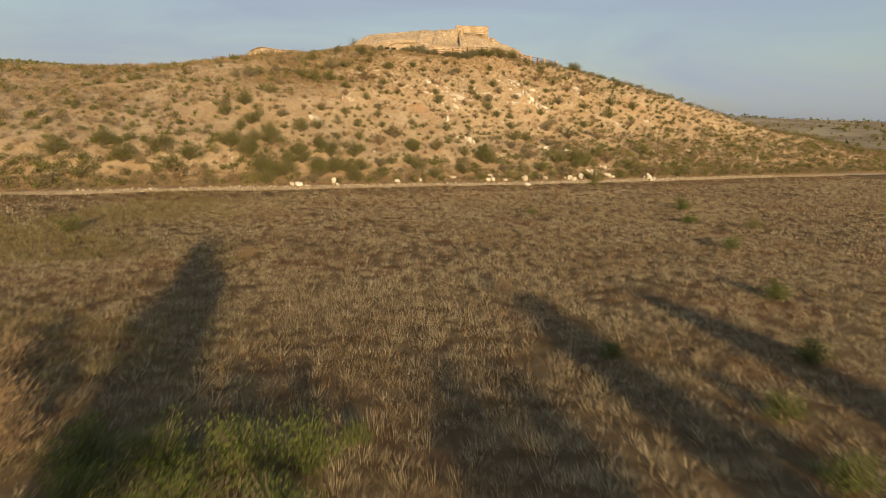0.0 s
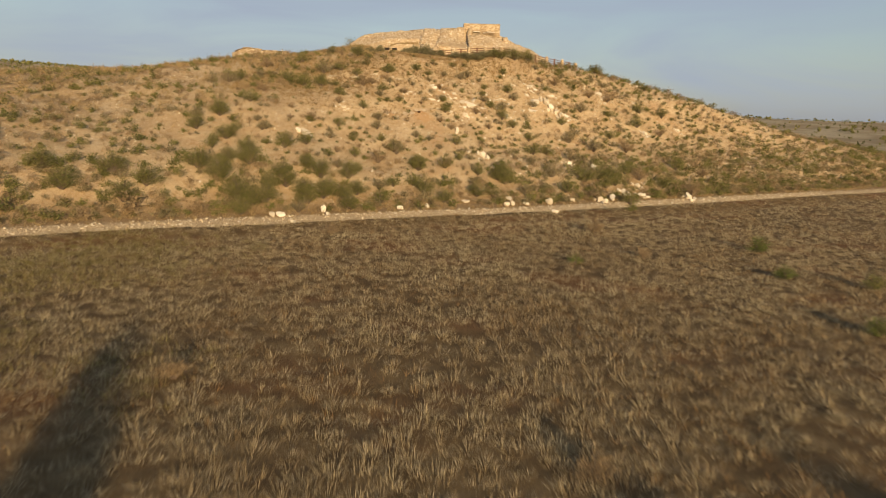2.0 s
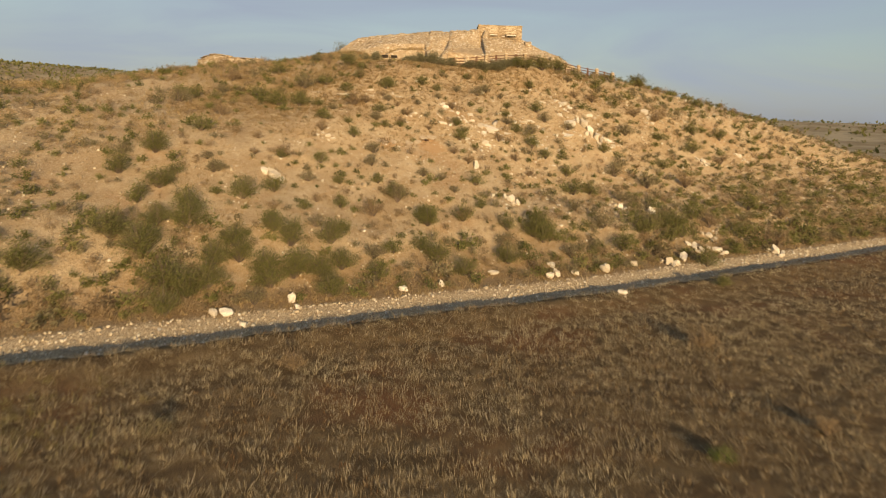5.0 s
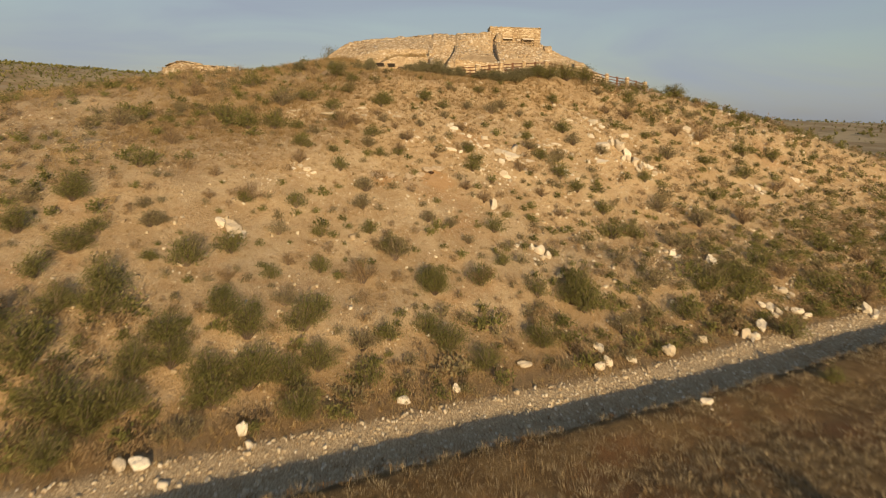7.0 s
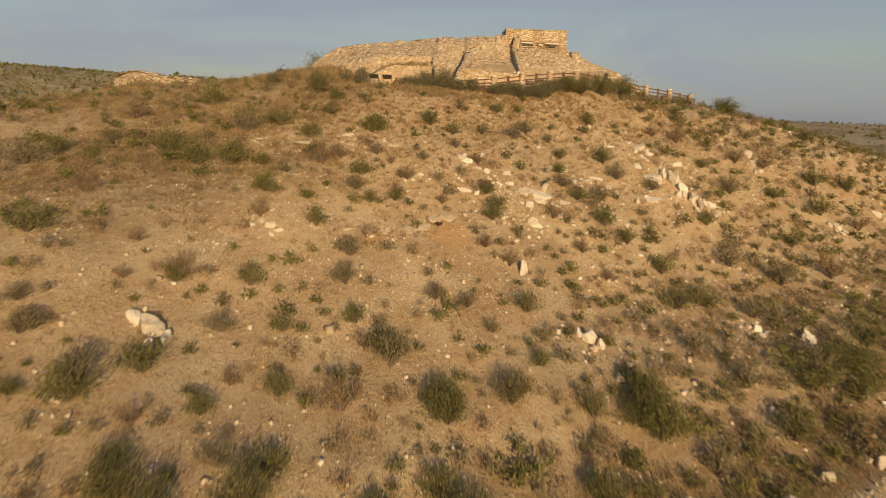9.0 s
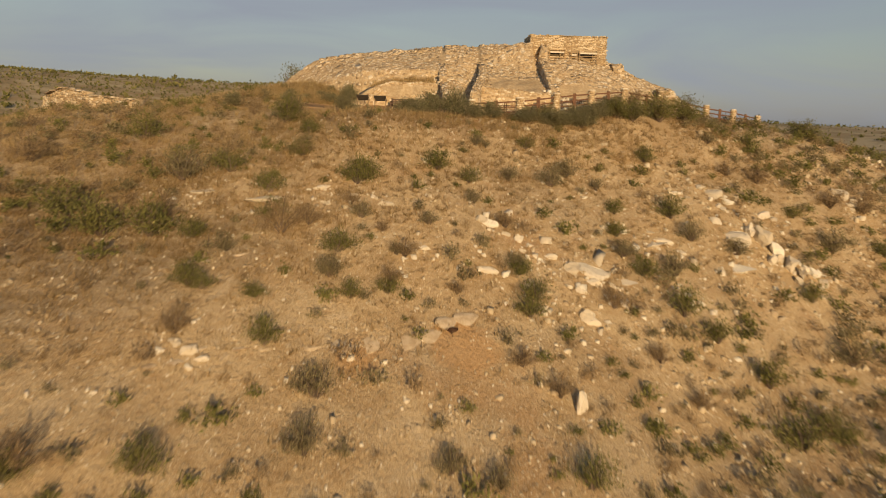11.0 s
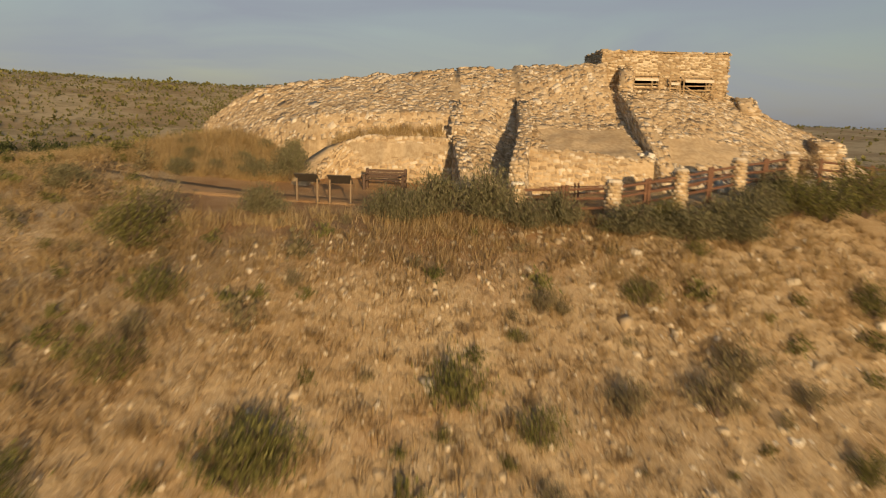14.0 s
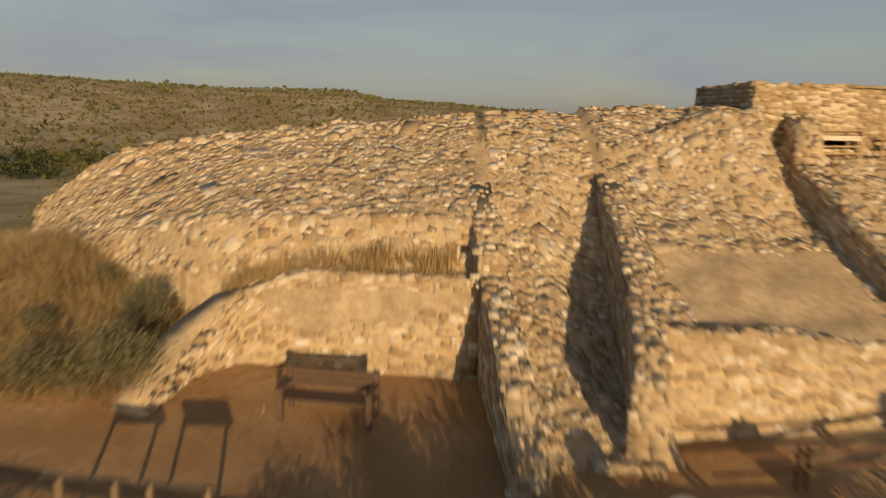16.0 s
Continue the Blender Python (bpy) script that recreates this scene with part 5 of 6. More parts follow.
# ---- trees behind the start of the flight ----
def tree(x, y, high, crown, seed):
    r = random.Random(seed)
    z = land_at(x, y)
    ob = empty("tree", pose(x, y, z), "slender small-leaved tree at the field edge", "tree", "trees at the field edge")
    top = high * 0.75
    part("trunk", rod(((0, 0, -0.2), (0.1, 0.05, high * 0.3), (0.0, 0.1, top)), (0.16, 0.12, 0.05), 8), M_BARK, ob)
    tips = []
    for i in range(11):
        a, h = i * 2.4 + r.uniform(-0.4, 0.4), r.uniform(0.3, 0.72) * high
        e = Vector((math.cos(a) * crown * r.uniform(0.6, 1), math.sin(a) * crown * r.uniform(0.6, 1), h + r.uniform(0.1, 0.28) * high))
        part("limb", rod(((0.05, 0.05, h), Vector((0, 0, h)).lerp(e, 0.5) + Vector((0, 0, 0.15)), e), (0.06, 0.04, 0.015), 5), M_BARK, ob)
        tips.append(e)
    rr = np.random.RandomState(seed)
    n = 5200
    t = np.array([tuple(v) for v in tips])[rr.randint(0, len(tips), n)]
    q = t * np.array([1, 1, 1]) * (0.55 + 0.45 * rr.uniform(0, 1, (n, 1)) ** 0.5) + rr.normal(0, 0.32, (n, 3))
    q[:, 2] = np.where(q[:, 2] < high * 0.22, high * 0.5, q[:, 2])
    d = rr.normal(0, 1, (n, 3))
    d /= np.linalg.norm(d, axis=1, keepdims=True)
    s_ = np.cross(d, rr.normal(0, 1, (n, 3)))
    s_ /= np.linalg.norm(s_, axis=1, keepdims=True)
    v = np.stack([q - s_ * 0.05, q + s_ * 0.05, q + d * 0.2], 1).reshape(-1, 3)
    part("crown", mesh_of("crown", v, np.arange(n * 3).reshape(-1, 3), M_CREOSOTE, rr.uniform(0, 1, n).repeat(3)), None, ob)
    return ob


tree(-2.4, -4.0, 7.6, 1.1, 501)
tree(6.4, -6.2, 4.3, 1.6, 502)
tree(10.3, -4.3, 5.4, 0.4, 503)
tree(15.9, -4.5, 5.6, 0.45, 504)


# ---- boulders ----
BOULDERS = [boulder_mesh(600 + i, M_LIME, pick.uniform(0.75, 1.0), 3, 1.25) for i in range(9)]
for lst, group in ((TOE_ROCKS_a, "white boulders along the track"), (TOE_ROCKS_b, "white boulders on the slope"), (UPPER_ROCKS_a, "pale outcrop blocks"), (TOP_ROCKS_a, "loose stones near the top")):
    rocks = []
    for x, y, w, h in lst:
        if w > 1.25 and lst in (TOE_ROCKS_a, TOE_ROCKS_b):
            # the largest have split into a few blocks lying together
            rocks += [(x, y, w * 0.6, h * 0.8), (x + w * 0.36, y - 0.1 * w, w * 0.4, h * 0.55), (x - w * 0.34, y + 0.1 * w, w * 0.34, h * 0.5), (x + w * 0.1, y - 0.4 * w, w * 0.3, h * 0.4)]
        else:
            rocks.append((x, y, w, h))
    for x, y, w, h in rocks:
        if lst is TOP_ROCKS_a:
            w, h = w * 0.6, h * 0.5
        flat_ = lst is UPPER_ROCKS_a or (lst is not TOP_ROCKS_a and y > 95 and x < 9)
        if lst in (TOE_ROCKS_a, TOE_ROCKS_b) and not flat_:
            w, h = (w * 1.25, h * 1.6) if y < 92 else (w * 1.2, h * 1.6)
        if flat_:
            w = w * 1.2
        h = h * 1.05
        ob = new("boulder", BOULDERS[pick.randrange(9)])
        z = land_at(x, y)
        deep = w * 0.45 if flat_ else min(w, h) * 0.9
        ob.matrix_world = Matrix.LocRotScale((x, y, z + h * (0.0 if flat_ else 0.16)), Euler(((0.1 if flat_ else 0.0) + pick.uniform(-0.2, 0.2), pick.uniform(-0.25, 0.25), pick.uniform(-0.5, 0.5))), (w, max(deep, 0.1), h * 1.1))
        tagged(ob, "chalky white limestone boulder half sunk in earth" if w > 0.35 else "small chalky white stone on the slope", "boulder", group)
LEDGE = plain_material("pale_strata", col(0.44, 0.34, 0.225), col(0.56, 0.46, 0.33), 0.95, 5.0, 0.1, 0.6)
ORANGE = plain_material("orange_clay", col(0.36, 0.20, 0.09), col(0.44, 0.275, 0.14), 0.95, 4.0, 0.1, 0.6)
STRATA = [boulder_mesh(640 + i, LEDGE, 0.9) for i in range(4)]
for x0, y0, x1, y1, k in ((-14.0, 93.6, -8.4, 95.4, 8), (-13.2, 89.2, -5.8, 92.6, 10), (-4.0, 99.5, 1.5, 101.0, 5), (13, 103.4, 19, 106.5, 6), (22, 110.6, 28, 113.2, 6)):
    for i in range(k):
        t = (i + pick.uniform(0.2, 0.8)) / k
        x, y = x0 + (x1 - x0) * t, y0 + (y1 - y0) * t + pick.uniform(-0.2, 0.2)
        ob = new("rock_ledge", STRATA[pick.randrange(4)])
        ob.matrix_world = Matrix.LocRotScale((x, y, land_at(x, y) - 0.05), Euler((0.15, 0, pick.uniform(0.2, 0.5))), (pick.uniform(0.6, 1.5), 0.5, pick.uniform(0.14, 0.28)))
        tagged(ob, "thin pale rock ledge breaking out of the slope", "rock", "rock ledges")
LIPS = [boulder_mesh(660 + i, LEDGE, 0.95) for i in range(3)]
for x, y, w, h, dz in ((-7.4, 91.6, 1.5, 0.10, 0.0), (-6.4, 92.05, 1.3, 0.09, 0.02), (-5.2, 92.6, 1.3, 0.11, 0.03), (-4.5, 93.1, 1.3, 0.13, 0.06),
                       (-3.9, 93.65, 1.2, 0.15, 0.2), (-3.2, 94.05, 1.4, 0.16, 0.26)):
    ob = new("clay_bank", LIPS[pick.randrange(3)])
    ob.matrix_world = Matrix.LocRotScale((x, y, land_at(x, y) + dz * 0.6), Euler((0.62, 0, 0.5 + pick.uniform(-0.15, 0.15))), (w, 0.9, h))
    tagged(ob, "thin undercut lip of pale clay on the slope", "bank", "clay banks")
# no hole is cut: a near-black lump paints the hollow's shade below the lip
hollow = new("burrow", boulder_mesh(671, plain_material("hollow_shade", col(0.045, 0.026, 0.018), col(0.085, 0.05, 0.032), 0.95, 6.0, 0.05, 0.6), 0.9))
hollow.matrix_world = Matrix.LocRotScale((-3.72, 93.5, land_at(-3.72, 93.55) + 0.06), Euler((0.7, 0, 0.5)), (0.8, 0.42, 0.26))
tagged(hollow, "near-black lump painted as the shade of the hollow under the clay lip", "burrow")


# ---- grass of the field ----
def scatter(seed, n, x0, x1, y0, y1, keep):
    r = np.random.RandomState(seed)
    x, y = r.uniform(x0, x1, n), r.uniform(y0, y1, n)
    ok = keep(x, y, r.uniform(0, 1, n))
    return x[ok], y[ok]


def in_field(x, y):
    s, u = along_track(x, y)
    return (s < -3.7) & (np.abs(x) < 9 + 0.72 * y)


r_ = np.random.RandomState(5)
# bunches stand apart, a stride from one to the next
bx0, by0 = np.meshgrid(np.arange(-66, 78, 0.56), np.arange(6, 108, 0.56))
fx = (bx0 + 0.28 * (np.arange(bx0.shape[0])[:, None] % 2)).ravel() + r_.normal(0, 0.15, bx0.size)
fy = by0.ravel() + r_.normal(0, 0.15, bx0.size)
ok = in_field(fx, fy) & (r_.uniform(0, 1, len(fx)) < 0.72 + 0.28 * ramp(value_noise(fx * 0.3, fy * 0.3, 21), -0.4, 0.3)) & (r_.uniform(0, 1, len(fx)) < np.where(fy > 70, 0.8, 1.0))
fx, fy = fx[ok], fy[ok]
size = r_.uniform(0.65, 1.3, len(fx))
tint = np.clip(0.6 + 0.35 * value_noise(fx * 0.4, fy * 0.4, 31) + r_.uniform(-0.25, 0.25, len(fx)), 0, 1)
near = (fy < 33) & (np.abs(fx) < 3 + 0.66 * fy)
nearby_grass = new("near_grass", tufts(fx[near], fy[near], land(fx[near], fy[near]), 0.95 * size[near], 0.29 * size[near], 66, 23, M_FIELDGRASS, "near_grass", 0.0055, tint[near], 1.05, 0.36))
tagged(nearby_grass, "soft rounded bunches of dry straw-coloured grass", "grass", kind="stuff")
fx, fy, size, tint = fx[~near], fy[~near], size[~near], tint[~near]
mid_ = (fy < 66) & (np.abs(fx + 1) < 8 + 0.32 * fy) | (fy < 84) & (fx > -14) & (fx < 22)
tagged(new("middle_grass", tufts(fx[mid_], fy[mid_], land(fx[mid_], fy[mid_]), 0.9 * size[mid_], 0.29 * size[mid_], 42, 27, M_FIELDGRASS, "middle_grass", 0.0068, tint[mid_], 1.05, 0.36)),
       "soft rounded bunches of dry straw-coloured grass", "grass", kind="stuff")
fx, fy, size, tint = fx[~mid_], fy[~mid_], size[~mid_], tint[~mid_]
field_grass = new("field_grass", tufts(fx, fy, land(fx, fy), 0.85 * size, 0.3 * size, 17, 3, M_FIELDGRASS, "field_grass", 0.0125, tint, 1.05, 0.36))
tagged(field_grass, "dry straw-coloured bunch grass over the field", "grass", kind="stuff")
yx, yy = scatter(13, 26000, -55, -3, 14, 70, lambda x, y, q: in_field(x, y) & (q < ramp(-x - 0.25 * y, -2, 8) * ramp(value_noise(x * 0.15, y * 0.15, 44), -0.5, 0.3)))
tagged(new("yellow_grass", tufts(yx, yy, land(yx, yy), np.full(len(yx), 0.9), r_.uniform(0.2, 0.42, len(yx)), 18, 14, M_YELLOWGRASS, "yellow_grass", 0.008, None, 0.9)),
       "yellow-green rank grass at the field's edge", "grass", kind="stuff")
wx, wy = scatter(12, 32000, -62, 75, 6, 108, lambda x, y, q: (along_track(x, y)[0] < -3.6) & (np.abs(x) < 9 + 0.72 * y) & (value_noise(x * 0.22, y * 0.22, 41) > -0.05))
weeds = new("field_weeds", tufts(wx, wy, land(wx, wy), np.full(len(wx), 0.8), r_.uniform(0.12, 0.27, len(wx)), 11, 4, M_RUST, "field_weeds", 0.010, None, 1.1))
tagged(weeds, "rusty brown dead weeds between grass tufts", "weeds", kind="stuff")


# ---- scrub of the hillside ----
def on_hill(lo, hi, dens):
    def keep(x, y, q):
        s, u = along_track(x, y)
        return (s > lo) & (s < hi) & (q < dens(x, y, s, u))
    return keep


def clear_top(x, y):
    """Bare ground round the path and the ruin."""
    return (np.hypot((x + 1) / 2.1, y - 119) > 7.2) & ~((np.abs(x + 6.5) < 7.5) & (np.abs(y - 112) < 3.4)) & ~((np.abs(x - 3) < 6) & (np.abs(y - 112) < 2.2))


def open_soil(x, y):
    """False over the bare earth in front of the path."""
    return np.hypot((x + 8.9) / 2.9, (y - 108.9) / 3.3) + 0.22 * value_noise(x * 0.9, y * 0.9, 88) > 1


def stand_apart(seed, step, x0, x1, y0, y1, keep):
    """Places about a step from one another."""
    r = np.random.RandomState(seed)
    X, Y = np.meshgrid(np.arange(x0, x1, step), np.arange(y0, y1, step))
    x = (X + 0.5 * step * (np.arange(X.shape[0])[:, None] % 2)).ravel() + r.uniform(-0.42, 0.42, X.size) * step
    y = Y.ravel() + r.uniform(-0.42, 0.42, X.size) * step
    ok = keep(x, y, r.uniform(0, 1, X.size))
    return x[ok], y[ok]


def clear_of_singles(x, y):
    """True where no shrub that was set down by itself stands."""
    ok = np.ones(len(x), bool)
    for lst in (SLOPE_SHRUBS_a, SLOPE_SHRUBS_b, SLOPE_SHRUBS_c, TOE_SHRUBS_a, TOE_SHRUBS_b, UPPER_SHRUBS_a, UPPER_SHRUBS_b, TOP_SHRUBS_a):
        for px, py, w in lst:
            ok &= np.hypot(x - px, y - py) > 0.38 * w + 0.12
    for lst in (TOE_ROCKS_a, TOE_ROCKS_b, UPPER_ROCKS_a):
        for px, py, w, h in lst:
            ok &= np.hypot(x - px, y + 0.5 - py) > 0.45 * w + 0.2
    return ok


def scrub_cover(x, y, s, u):
    """How thickly the scrub stands: thin on the bare face, thick on the rocky flank, the foot and the ridge."""
    bare = np.exp(-((x + 12.5) / 6.0) ** 2 - ((y - 88.5) / 4.5) ** 2) + 0.8 * np.exp(-((x + 3) / 3.5) ** 2 - ((y - 91) / 3.0) ** 2)
    dens = 0.66 + 0.3 * ramp(u, 22, 36) + 0.22 * ramp(u, 14, 0) * ramp(s, 14, 22) + 0.15 * ramp(s, 9, 4) + 0.2 * ramp(u, 26, 34) * ramp(s, 16, 10) + 0.3 * np.exp(-((x - 5) / 9.0) ** 2 - ((y - 83) / 6.0) ** 2) - 0.4 * bare
    dens = dens + 0.35 * value_noise(x * 0.22, y * 0.22, 23)
    upper = (y > 101) & (np.abs(x) < 11)
    return np.where(clear_top(x, y) & open_soil(x, y), np.where(upper, 0.34, dens), 0)


hx, hy = stand_apart(21, 0.9, -80, 96, 40, 146, lambda x, y, q: on_hill(1.0, 52, scrub_cover)(x, y, q) & (np.abs(x + 2) < 12 + 0.72 * y) & clear_of_singles(x, y))
hs, hu = along_track(hx, hy)
hw = r_.lognormal(-0.3, 0.34, len(hx)) * (1 + 0.35 * ramp(hs, 10, 3) + 0.25 * ramp(hu, 12, -5) + 0.22 * ramp(hu, 26, 38))
hw = np.where((hy > 100) & (np.abs(hx) < 11), hw * 0.75, hw)
hw = np.minimum(hw, 1.45)
close_by = (hx > -40) & (hx < 40) & (hy > 58) & (hy < 124)
kinds = np.where(r_.uniform(0, 1, len(hx)) < 0.34 + 0.25 * ramp(hu, 14, 2) * ramp(hs, 14, 24), 2, r_.choice(2, len(hx), p=(0.58, 0.42)))
kinds = np.where((kinds != 0) & (r_.uniform(0, 1, len(hx)) < 0.35 * ramp(hu, 16, 6) * ramp(hs, 16, 24)), 3, kinds)
for mat, name, lab, which, slim_ in ((M_CREOSOTE, "olive_scrub", "small olive-green desert shrubs over the hillside", 0, 0.5),
                                     (M_SAGE, "grey_scrub", "small grey-green desert shrubs over the hillside", 1, 0.45),
                                     (M_DRYBUSH, "dry_scrub", "small dry brown shrubs over the hillside", 2, 0.3),
                                     (M_STRAW, "straw_scrub", "low golden straw-coloured bushes along the ridge", 3, 0.26)):
    for near_by, leaves_, leaf_, extra in ((True, 150, 0.12, ""), (False, 70, 0.17, "far_")):
        i = (kinds == which) & (close_by == near_by)
        tagged(new(extra + name, joined_shrubs(hx[i], hy[i], land(hx[i], hy[i]), hw[i], hw[i] * 0.62, which + 1, leaves_, mat, name, leaf=leaf_, slim=slim_, spread=0.10, stems=20)), lab, "shrubs", kind="stuff")
# low dry bunches on the open earth between the shrubs
kx, ky = stand_apart(29, 0.52, -60, 70, 55, 122, lambda x, y, q: on_hill(1.5, 48, lambda x, y, s, u: np.where(clear_top(x, y) & open_soil(x, y), 0.42 + 0.35 * value_noise(x * 0.35, y * 0.35, 24), 0))(x, y, q) & (np.abs(x + 2) < 12 + 0.6 * y))
kw = r_.uniform(0.2, 0.48, len(kx))
tagged(new("dry_bunches", joined_shrubs(kx, ky, land(kx, ky), kw, kw * 0.62, 5, 17, M_THATCH, "dry_bunches", leaf=0.34, slim=0.2, spread=0.12, stems=12)), "low tan bunches of dry brush between the shrubs", "brush", kind="stuff")
sx, sy = scatter(22, 84000, -85, 85, 60, 140, on_hill(0.0, 46, lambda x, y, s, u: np.where(clear_top(x, y) & open_soil(x, y), 0.14 + 0.4 * ramp(value_noise(x * 0.2, y * 0.2, 51), -0.2, 0.6) + 0.35 * ramp(s, 22, 29), 0.03)))
tagged(new("hill_grass", tufts(sx, sy, land(sx, sy), r_.uniform(0.3, 0.8, len(sx)), r_.uniform(0.12, 0.32, len(sx)), 7, 6, M_THATCH, "hill_grass", 0.012, None, 1.0)),
       "thin yellow dry grass over the hillside", "grass", kind="stuff")
# deep brush along the foot of the hill
tx_, ty_ = stand_apart(24, 1.05, -60, 100, 20, 140, lambda x, y, q: on_hill(0.9, 14, lambda x, y, s, u: (0.85 - 0.3 * np.exp(-((u - 18) / 10) ** 2)) * ramp(s, 9 + 5 * ramp(u, 14, 4) + 8 * ramp(u, 30, 44), 3) * ramp(s, 0.6, 1.8))(x, y, q) & clear_of_singles(x, y) & (np.abs(x + 2) < 12 + 0.72 * y))
tw_ = r_.lognormal(0.1, 0.32, len(tx_))
kinds = r_.choice(3, len(tx_), p=(0.5, 0.2, 0.3))
for mat, name, lab, which in ((M_CREOSOTE, "olive_brush", "dense olive-green brush along the foot of the hill", 0), (M_SAGE, "grey_brush", "dense grey-green brush along the foot of the hill", 1),
                              (M_DRYBUSH, "brown_brush", "dense brown brush along the foot of the hill", 2)):
    i = kinds == which
    tagged(new(name, joined_shrubs(tx_[i], ty_[i], land(tx_[i], ty_[i]), tw_[i], tw_[i] * 0.6, which + 11, 170, mat, name, leaf=0.105, slim=0.46, spread=0.10, stems=24)), lab, "brush", kind="stuff")
ox_, oy_ = scatter(26, 60000, -60, 60, 35, 122, on_hill(0.1, 4.0, lambda x, y, s, u: 0.9 * ramp(s, 0.1, 1.1)))
tagged(new("verge_grass", tufts(ox_, oy_, land(ox_, oy_), r_.uniform(0.5, 1.0, len(ox_)), r_.uniform(0.16, 0.42, len(ox_)), 14, 17, M_STRAW, "verge_grass", 0.013, None, 0.9)),
       "golden-brown dry grass on the verge below the hill", "grass", kind="stuff")
oz_, ow_ = scatter(28, 60000, -44, 70, 40, 122, on_hill(-3.7, -1.2, lambda x, y, s, u: 0.25 + 0.7 * ramp(s, -1.4, -3.0)))
tagged(new("ditch_weeds", tufts(oz_, ow_, land(oz_, ow_), r_.uniform(0.5, 1.0, len(oz_)), r_.uniform(0.12, 0.3, len(oz_)), 12, 19, M_RUST, "ditch_weeds", 0.012, None, 0.9)),
       "brown weeds in the shaded ditch beside the track", "weeds", kind="stuff")
# brown thatch over the upper slope
ux_, uy_ = scatter(25, 29000, -24, 26, 88, 116, on_hill(18, 34, lambda x, y, s, u: np.where((clear_top(x, y) | ((np.abs(x - 4) < 9) & (y < 110.8))) & open_soil(x, y), 0.3 + 0.6 * ramp(s, 21, 27), 0.0)))
tagged(new("slope_thatch", tufts(ux_, uy_, land(ux_, uy_), r_.uniform(0.5, 1.1, len(ux_)), r_.uniform(0.12, 0.38, len(ux_)), 16, 16, M_THATCH, "slope_thatch", 0.011, None, 1.0)),
       "brown dry grass thatch over the upper slope", "grass", kind="stuff")
# deep golden grass along the ridge west of the ruin
vx_, vy_ = scatter(27, 24000, -48, -9, 98, 130, on_hill(29, 60, lambda x, y, s, u: np.where(clear_top(x, y) & open_soil(x, y) & (np.hypot(x + 14.5, y - 115) > 2.2), 0.75 * ramp(x, -48, -34) * (0.35 + 0.65 * ramp(value_noise(x * 0.25, y * 0.25, 77), -0.5, 0.3)), 0)))
tagged(new("ridge_grass", tufts(vx_, vy_, land(vx_, vy_), r_.uniform(0.6, 1.1, len(vx_)), r_.uniform(0.15, 0.42, len(vx_)), 13, 18, M_STRAW, "ridge_grass", 0.012, None, 1.0)),
       "golden dry grass along the ridge beside the ruin", "grass", kind="stuff")
# knee-high golden grass on the brow below the path
nx_, ny_ = scatter(38, 3200, -15, 7, 106.2, 110.2, lambda x, y, q: (q < 0.22) & (y < 108.9 + 0.5 * value_noise(x * 0.6, y * 0.6, 89) + 0.25 * np.maximum(0, x)))
tagged(new("brow_grass", tufts(nx_, ny_, land(nx_, ny_), np.full(len(nx_), 0.7), r_.uniform(0.22, 0.52, len(nx_)), 18, 39, M_STRAW, "brow_grass", 0.009, None, 0.8)),
       "golden dry grass on the brow below the footpath", "grass", kind="stuff")
# a fringe of tall dry stems on the ledge behind the front wall, and deep grass beside the ruin
ex, ey = r_.uniform(-8.8, -4.7, 420), r_.uniform(115.75, 116.3, 420)
tagged(new("ledge_grass", tufts(ex, ey, mound(ex, ey), np.full(420, 0.3), r_.uniform(0.25, 0.5, 420), 16, 8, M_STRAW, "ledge_grass", 0.009, None, 0.35)),
       "fringe of tall dry stems on the wall ledge", "grass", kind="stuff")
ex, ey = r_.uniform(-25, -9.6, 5000), r_.uniform(112.9, 123.5, 5000)
ok = ey > 113.7 + 0.7 * np.maximum(0, -13.4 - ex)
ok &= (mound(ex, ey) < land(ex, ey) + 0.25)
ex, ey = ex[ok], ey[ok]
tagged(new("bank_grass", tufts(ex, ey, land(ex, ey), np.full(len(ex), 0.8), r_.uniform(0.3, 0.65, len(ex)), 22, 9, M_STRAW, "bank_grass", 0.009, None, 0.9)),
       "deep golden dry grass on the bank beside the ruin", "grass", kind="stuff")


# ---- scree and gravel ----
def pebbles(x, y, size, seed, material, name, label, lift=0.0):
    r = np.random.RandomState(seed)
    n = len(x)
    a = r.uniform(0, 6.28, n)
    u_ = np.stack([np.cos(a), np.sin(a), r.normal(0, 0.2, n)], 1) * (size / 2)[:, None]
    v_ = np.stack([-np.sin(a), np.cos(a), r.normal(0, 0.2, n)], 1) * (size * r.uniform(0.3, 0.48, n))[:, None]
    nn = np.tile((0, 0, 1.0), (n, 1)) + r.normal(0, 0.25, (n, 3))
    c = stone_blocks(np.stack([x, y, land(x, y) + lift], 1), u_, v_, nn, size * r.uniform(0.3, 0.6, n), r)
    return tagged(new(name, blocks_mesh(c, name, material)), label, "stones", kind="stuff")


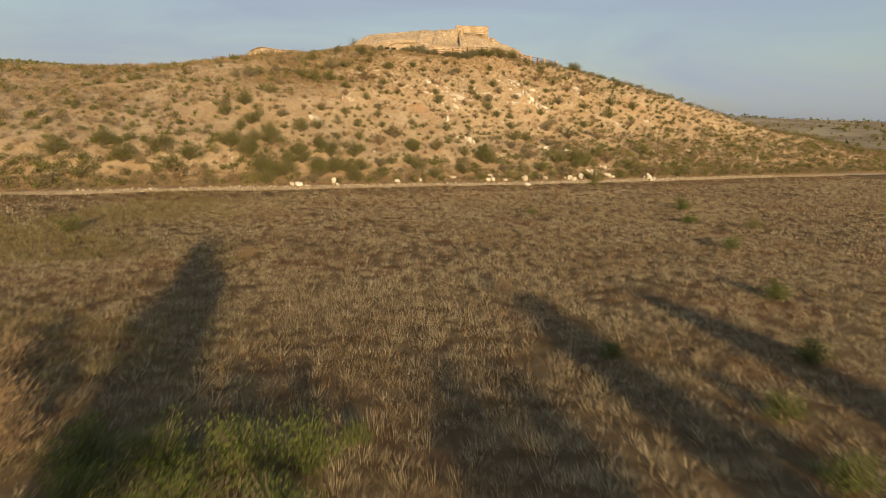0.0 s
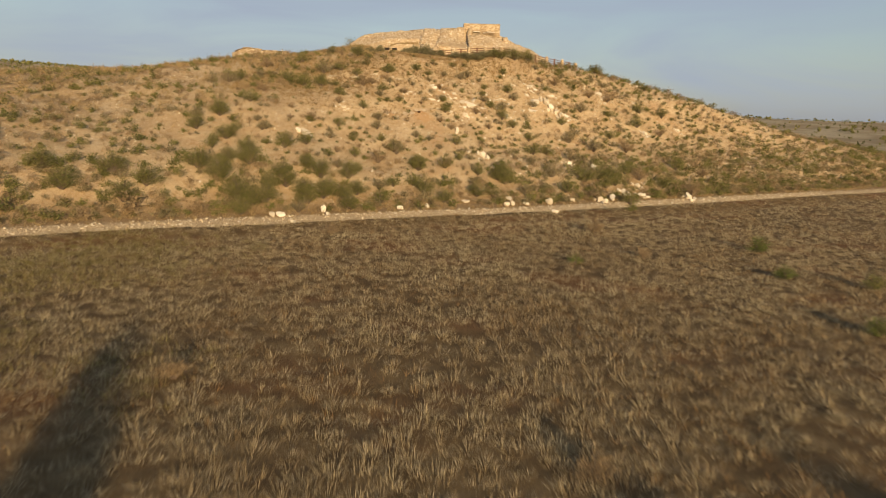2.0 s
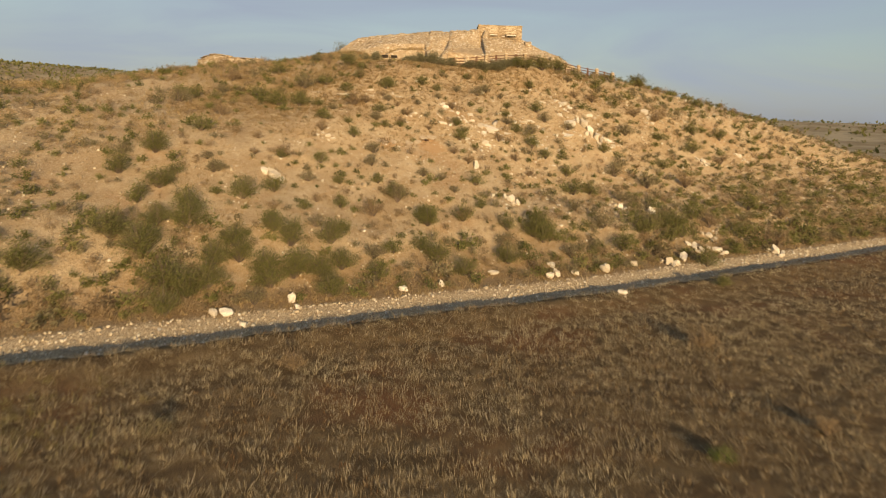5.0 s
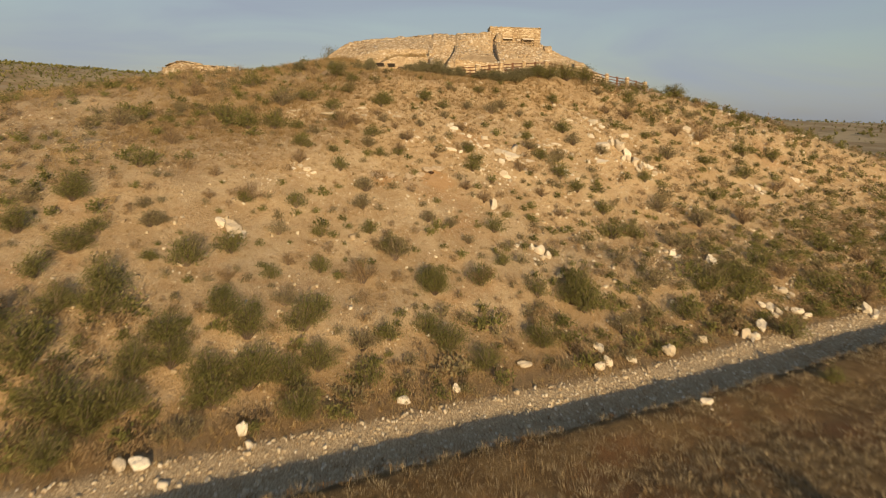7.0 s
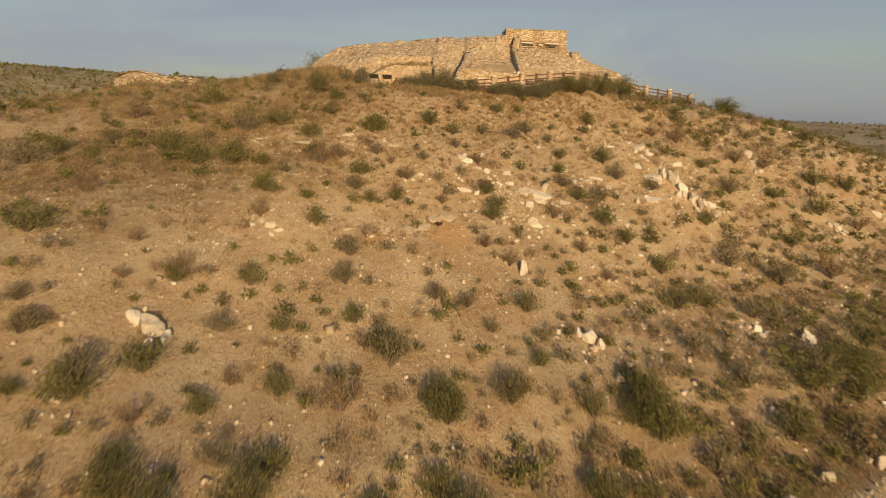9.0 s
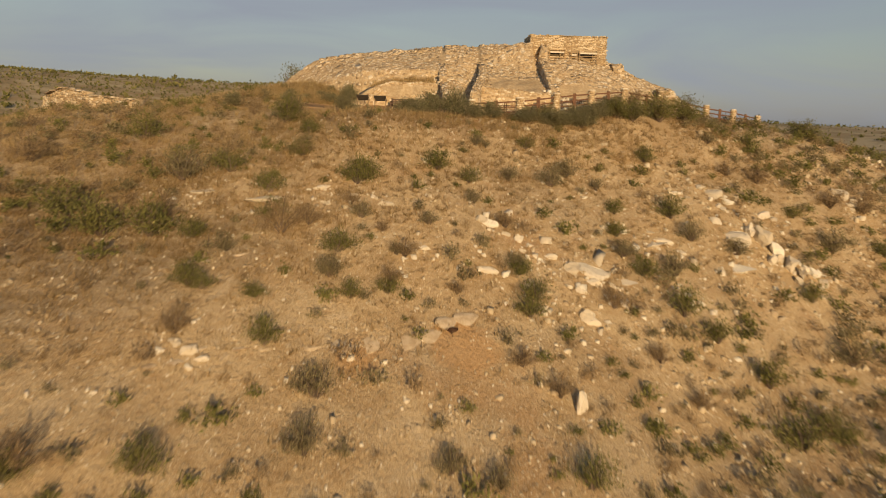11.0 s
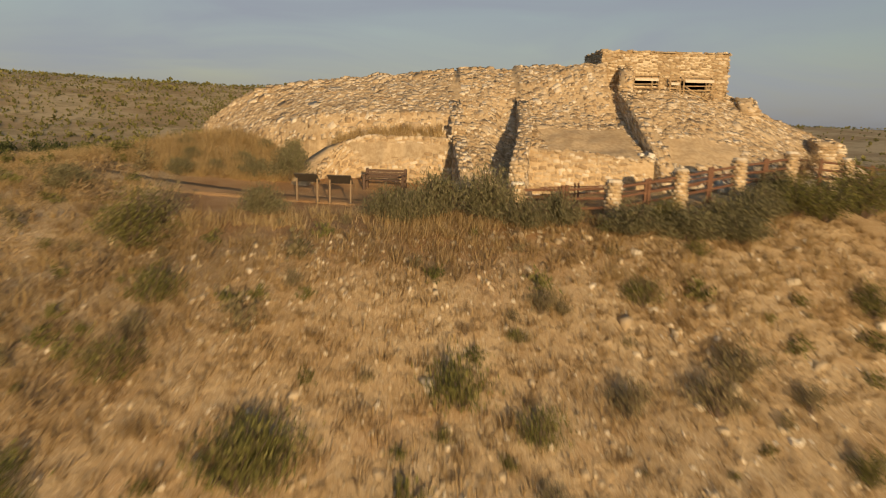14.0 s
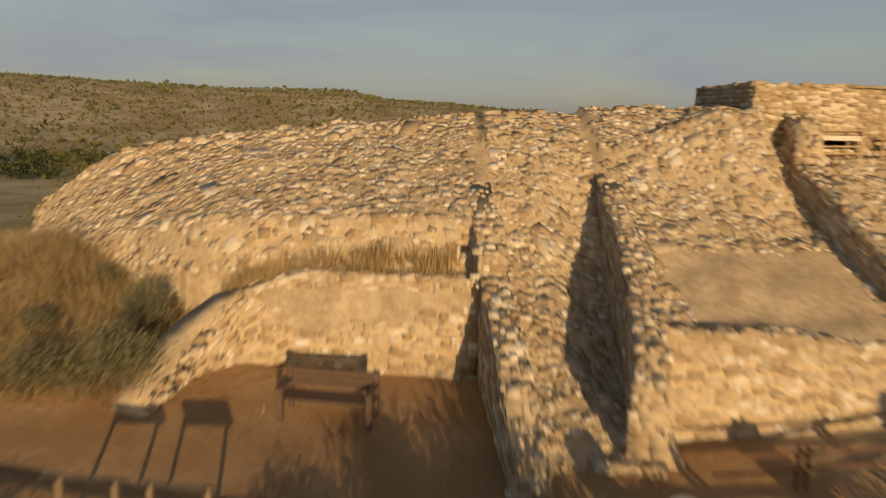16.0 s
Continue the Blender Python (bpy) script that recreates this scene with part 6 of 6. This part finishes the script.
qx, qy = scatter(31, 56000, -40, 60, 66, 125, on_hill(2.5, 34, lambda x, y, s, u: np.where(clear_top(x, y) & open_soil(x, y), 0.22 + 0.35 * ramp(value_noise(x * 0.3, y * 0.3, 71), 0.0, 0.7) + 0.2 * ramp(s, 18, 26), 0.0)))
pebbles(qx, qy, np.minimum(0.064 * r_.lognormal(0, 0.55, len(qx)), np.where(along_track(qx, qy)[0] > 21, 0.11, 0.19)), 32, M_PEBBLE, "scree", "pale stone chips scattered over the slope")
zx, zy = scatter(40, 15000, -17, 13, 86, 108.5, lambda x, y, q: (q < 0.35 + 0.5 * ramp(value_noise(x * 0.5, y * 0.5, 73), -0.3, 0.5)) & open_soil(x, y))
pebbles(zx, zy, np.minimum(0.05 * r_.lognormal(0, 0.35, len(zx)), 0.12), 41, M_PEBBLE, "fine_scree", "fine pale chips strewn over the upper slope")
ox, oy, osz = [], [], []
for lst in (TOE_ROCKS_a[1:7], TOE_ROCKS_b, UPPER_ROCKS_a):
    for x, y, w, h in lst:
        n = int(5 + 9 * w)
        ox.append(x + r_.normal(0, 0.55 * w + 0.15, n))
        oy.append(y - 0.1 + r_.normal(0, 0.45 * w + 0.1, n))
        osz.append(np.minimum(0.10 * r_.lognormal(0, 0.55, n) * (0.6 + 0.4 * w), 0.5))
pebbles(np.concatenate(ox), np.concatenate(oy), np.concatenate(osz), 35, M_LIME, "outcrop_rubble", "chalky broken stones round the outcrops", -0.03)
jx, jy = scatter(36, 30000, -20, 70, 70, 128, on_hill(3, 30, lambda x, y, s, u: np.where(clear_top(x, y) & open_soil(x, y), (0.10 + 0.5 * ramp(u, 20, 36)) * (0.3 + 0.7 * ramp(value_noise(x * 0.35, y * 0.35, 72), -0.2, 0.6)), 0)))
pebbles(jx, jy, np.minimum(0.15 * r_.lognormal(0, 0.4, len(jx)), 0.42), 37, M_PEBBLE, "coarse_scree", "coarse tan and pale stones on the rocky flank", -0.02)
gx_, gy_ = scatter(33, 120000, -30, 50, 50, 118, lambda x, y, q: (along_track(x, y)[0] > -3.3) & (along_track(x, y)[0] < 0.7) & (q < 0.95))
pebbles(gx_, gy_, 0.082 * r_.lognormal(0, 0.4, len(gx_)), 34, M_PEBBLE, "track_gravel", "coarse pale gravel on the track", 0.0)

# ---- far scrub, riverside trees ----
ax_, ay_ = scatter(41, 62000, -900, 700, 420, 1320, lambda x, y, q: (np.abs(x) < 60 + 0.68 * y) & (q < np.where(x < 120, 0.42, 0.06)))
aw = r_.lognormal(0.7, 0.35, len(ax_))
tagged(new("far_scrub", joined_shrubs(ax_, ay_, land(ax_, ay_), aw, aw * 0.7, 7, 8, M_CREOSOTE, "far_scrub", leaf=0.55, slim=0.95, spread=0.16)), "dark juniper scrub dotted over far hills", "shrubs", kind="stuff")
bx_, by_ = scatter(42, 420, -330, -60, 330, 450, lambda x, y, q: q < 0.6)
bw = r_.uniform(5, 9, len(bx_))
tagged(new("riverside_trees", joined_shrubs(bx_, by_, land(bx_, by_), bw, bw * 0.75, 8, 140, M_RIVER, "riverside_trees", leaf=0.12, slim=0.7, spread=0.12)), "dark green belt of riverside trees in the valley", "trees", kind="stuff")
cx_, cy_ = scatter(43, 500, 120, 700, 240, 760, lambda x, y, q: q < 0.3)
cw = r_.uniform(2.5, 6, len(cx_))
tagged(new("valley_trees", joined_shrubs(cx_, cy_, land(cx_, cy_), cw, cw * 0.7, 9, 120, M_CREOSOTE, "valley_trees", leaf=0.2, slim=0.7, spread=0.12)), "dark scattered trees on the valley floor", "trees", kind="stuff")

# ---- single stones of the walls, the tower and the piers ----
for owner, corners, stone_mat in SINGLE:
    keep_ = min(len(corners), 300)
    for c in corners[:keep_]:
        mid = c.mean(0)
        ob = new("stone", mesh_of("stone", c - mid, BLOCK, stone_mat))
        ob.parent = owner
        ob.location = Vector(mid)
    if len(corners) > keep_:
        tagged(part("rubble_facing", blocks_mesh(corners[keep_:], "rubble_facing", stone_mat), None, owner), kind="stuff")
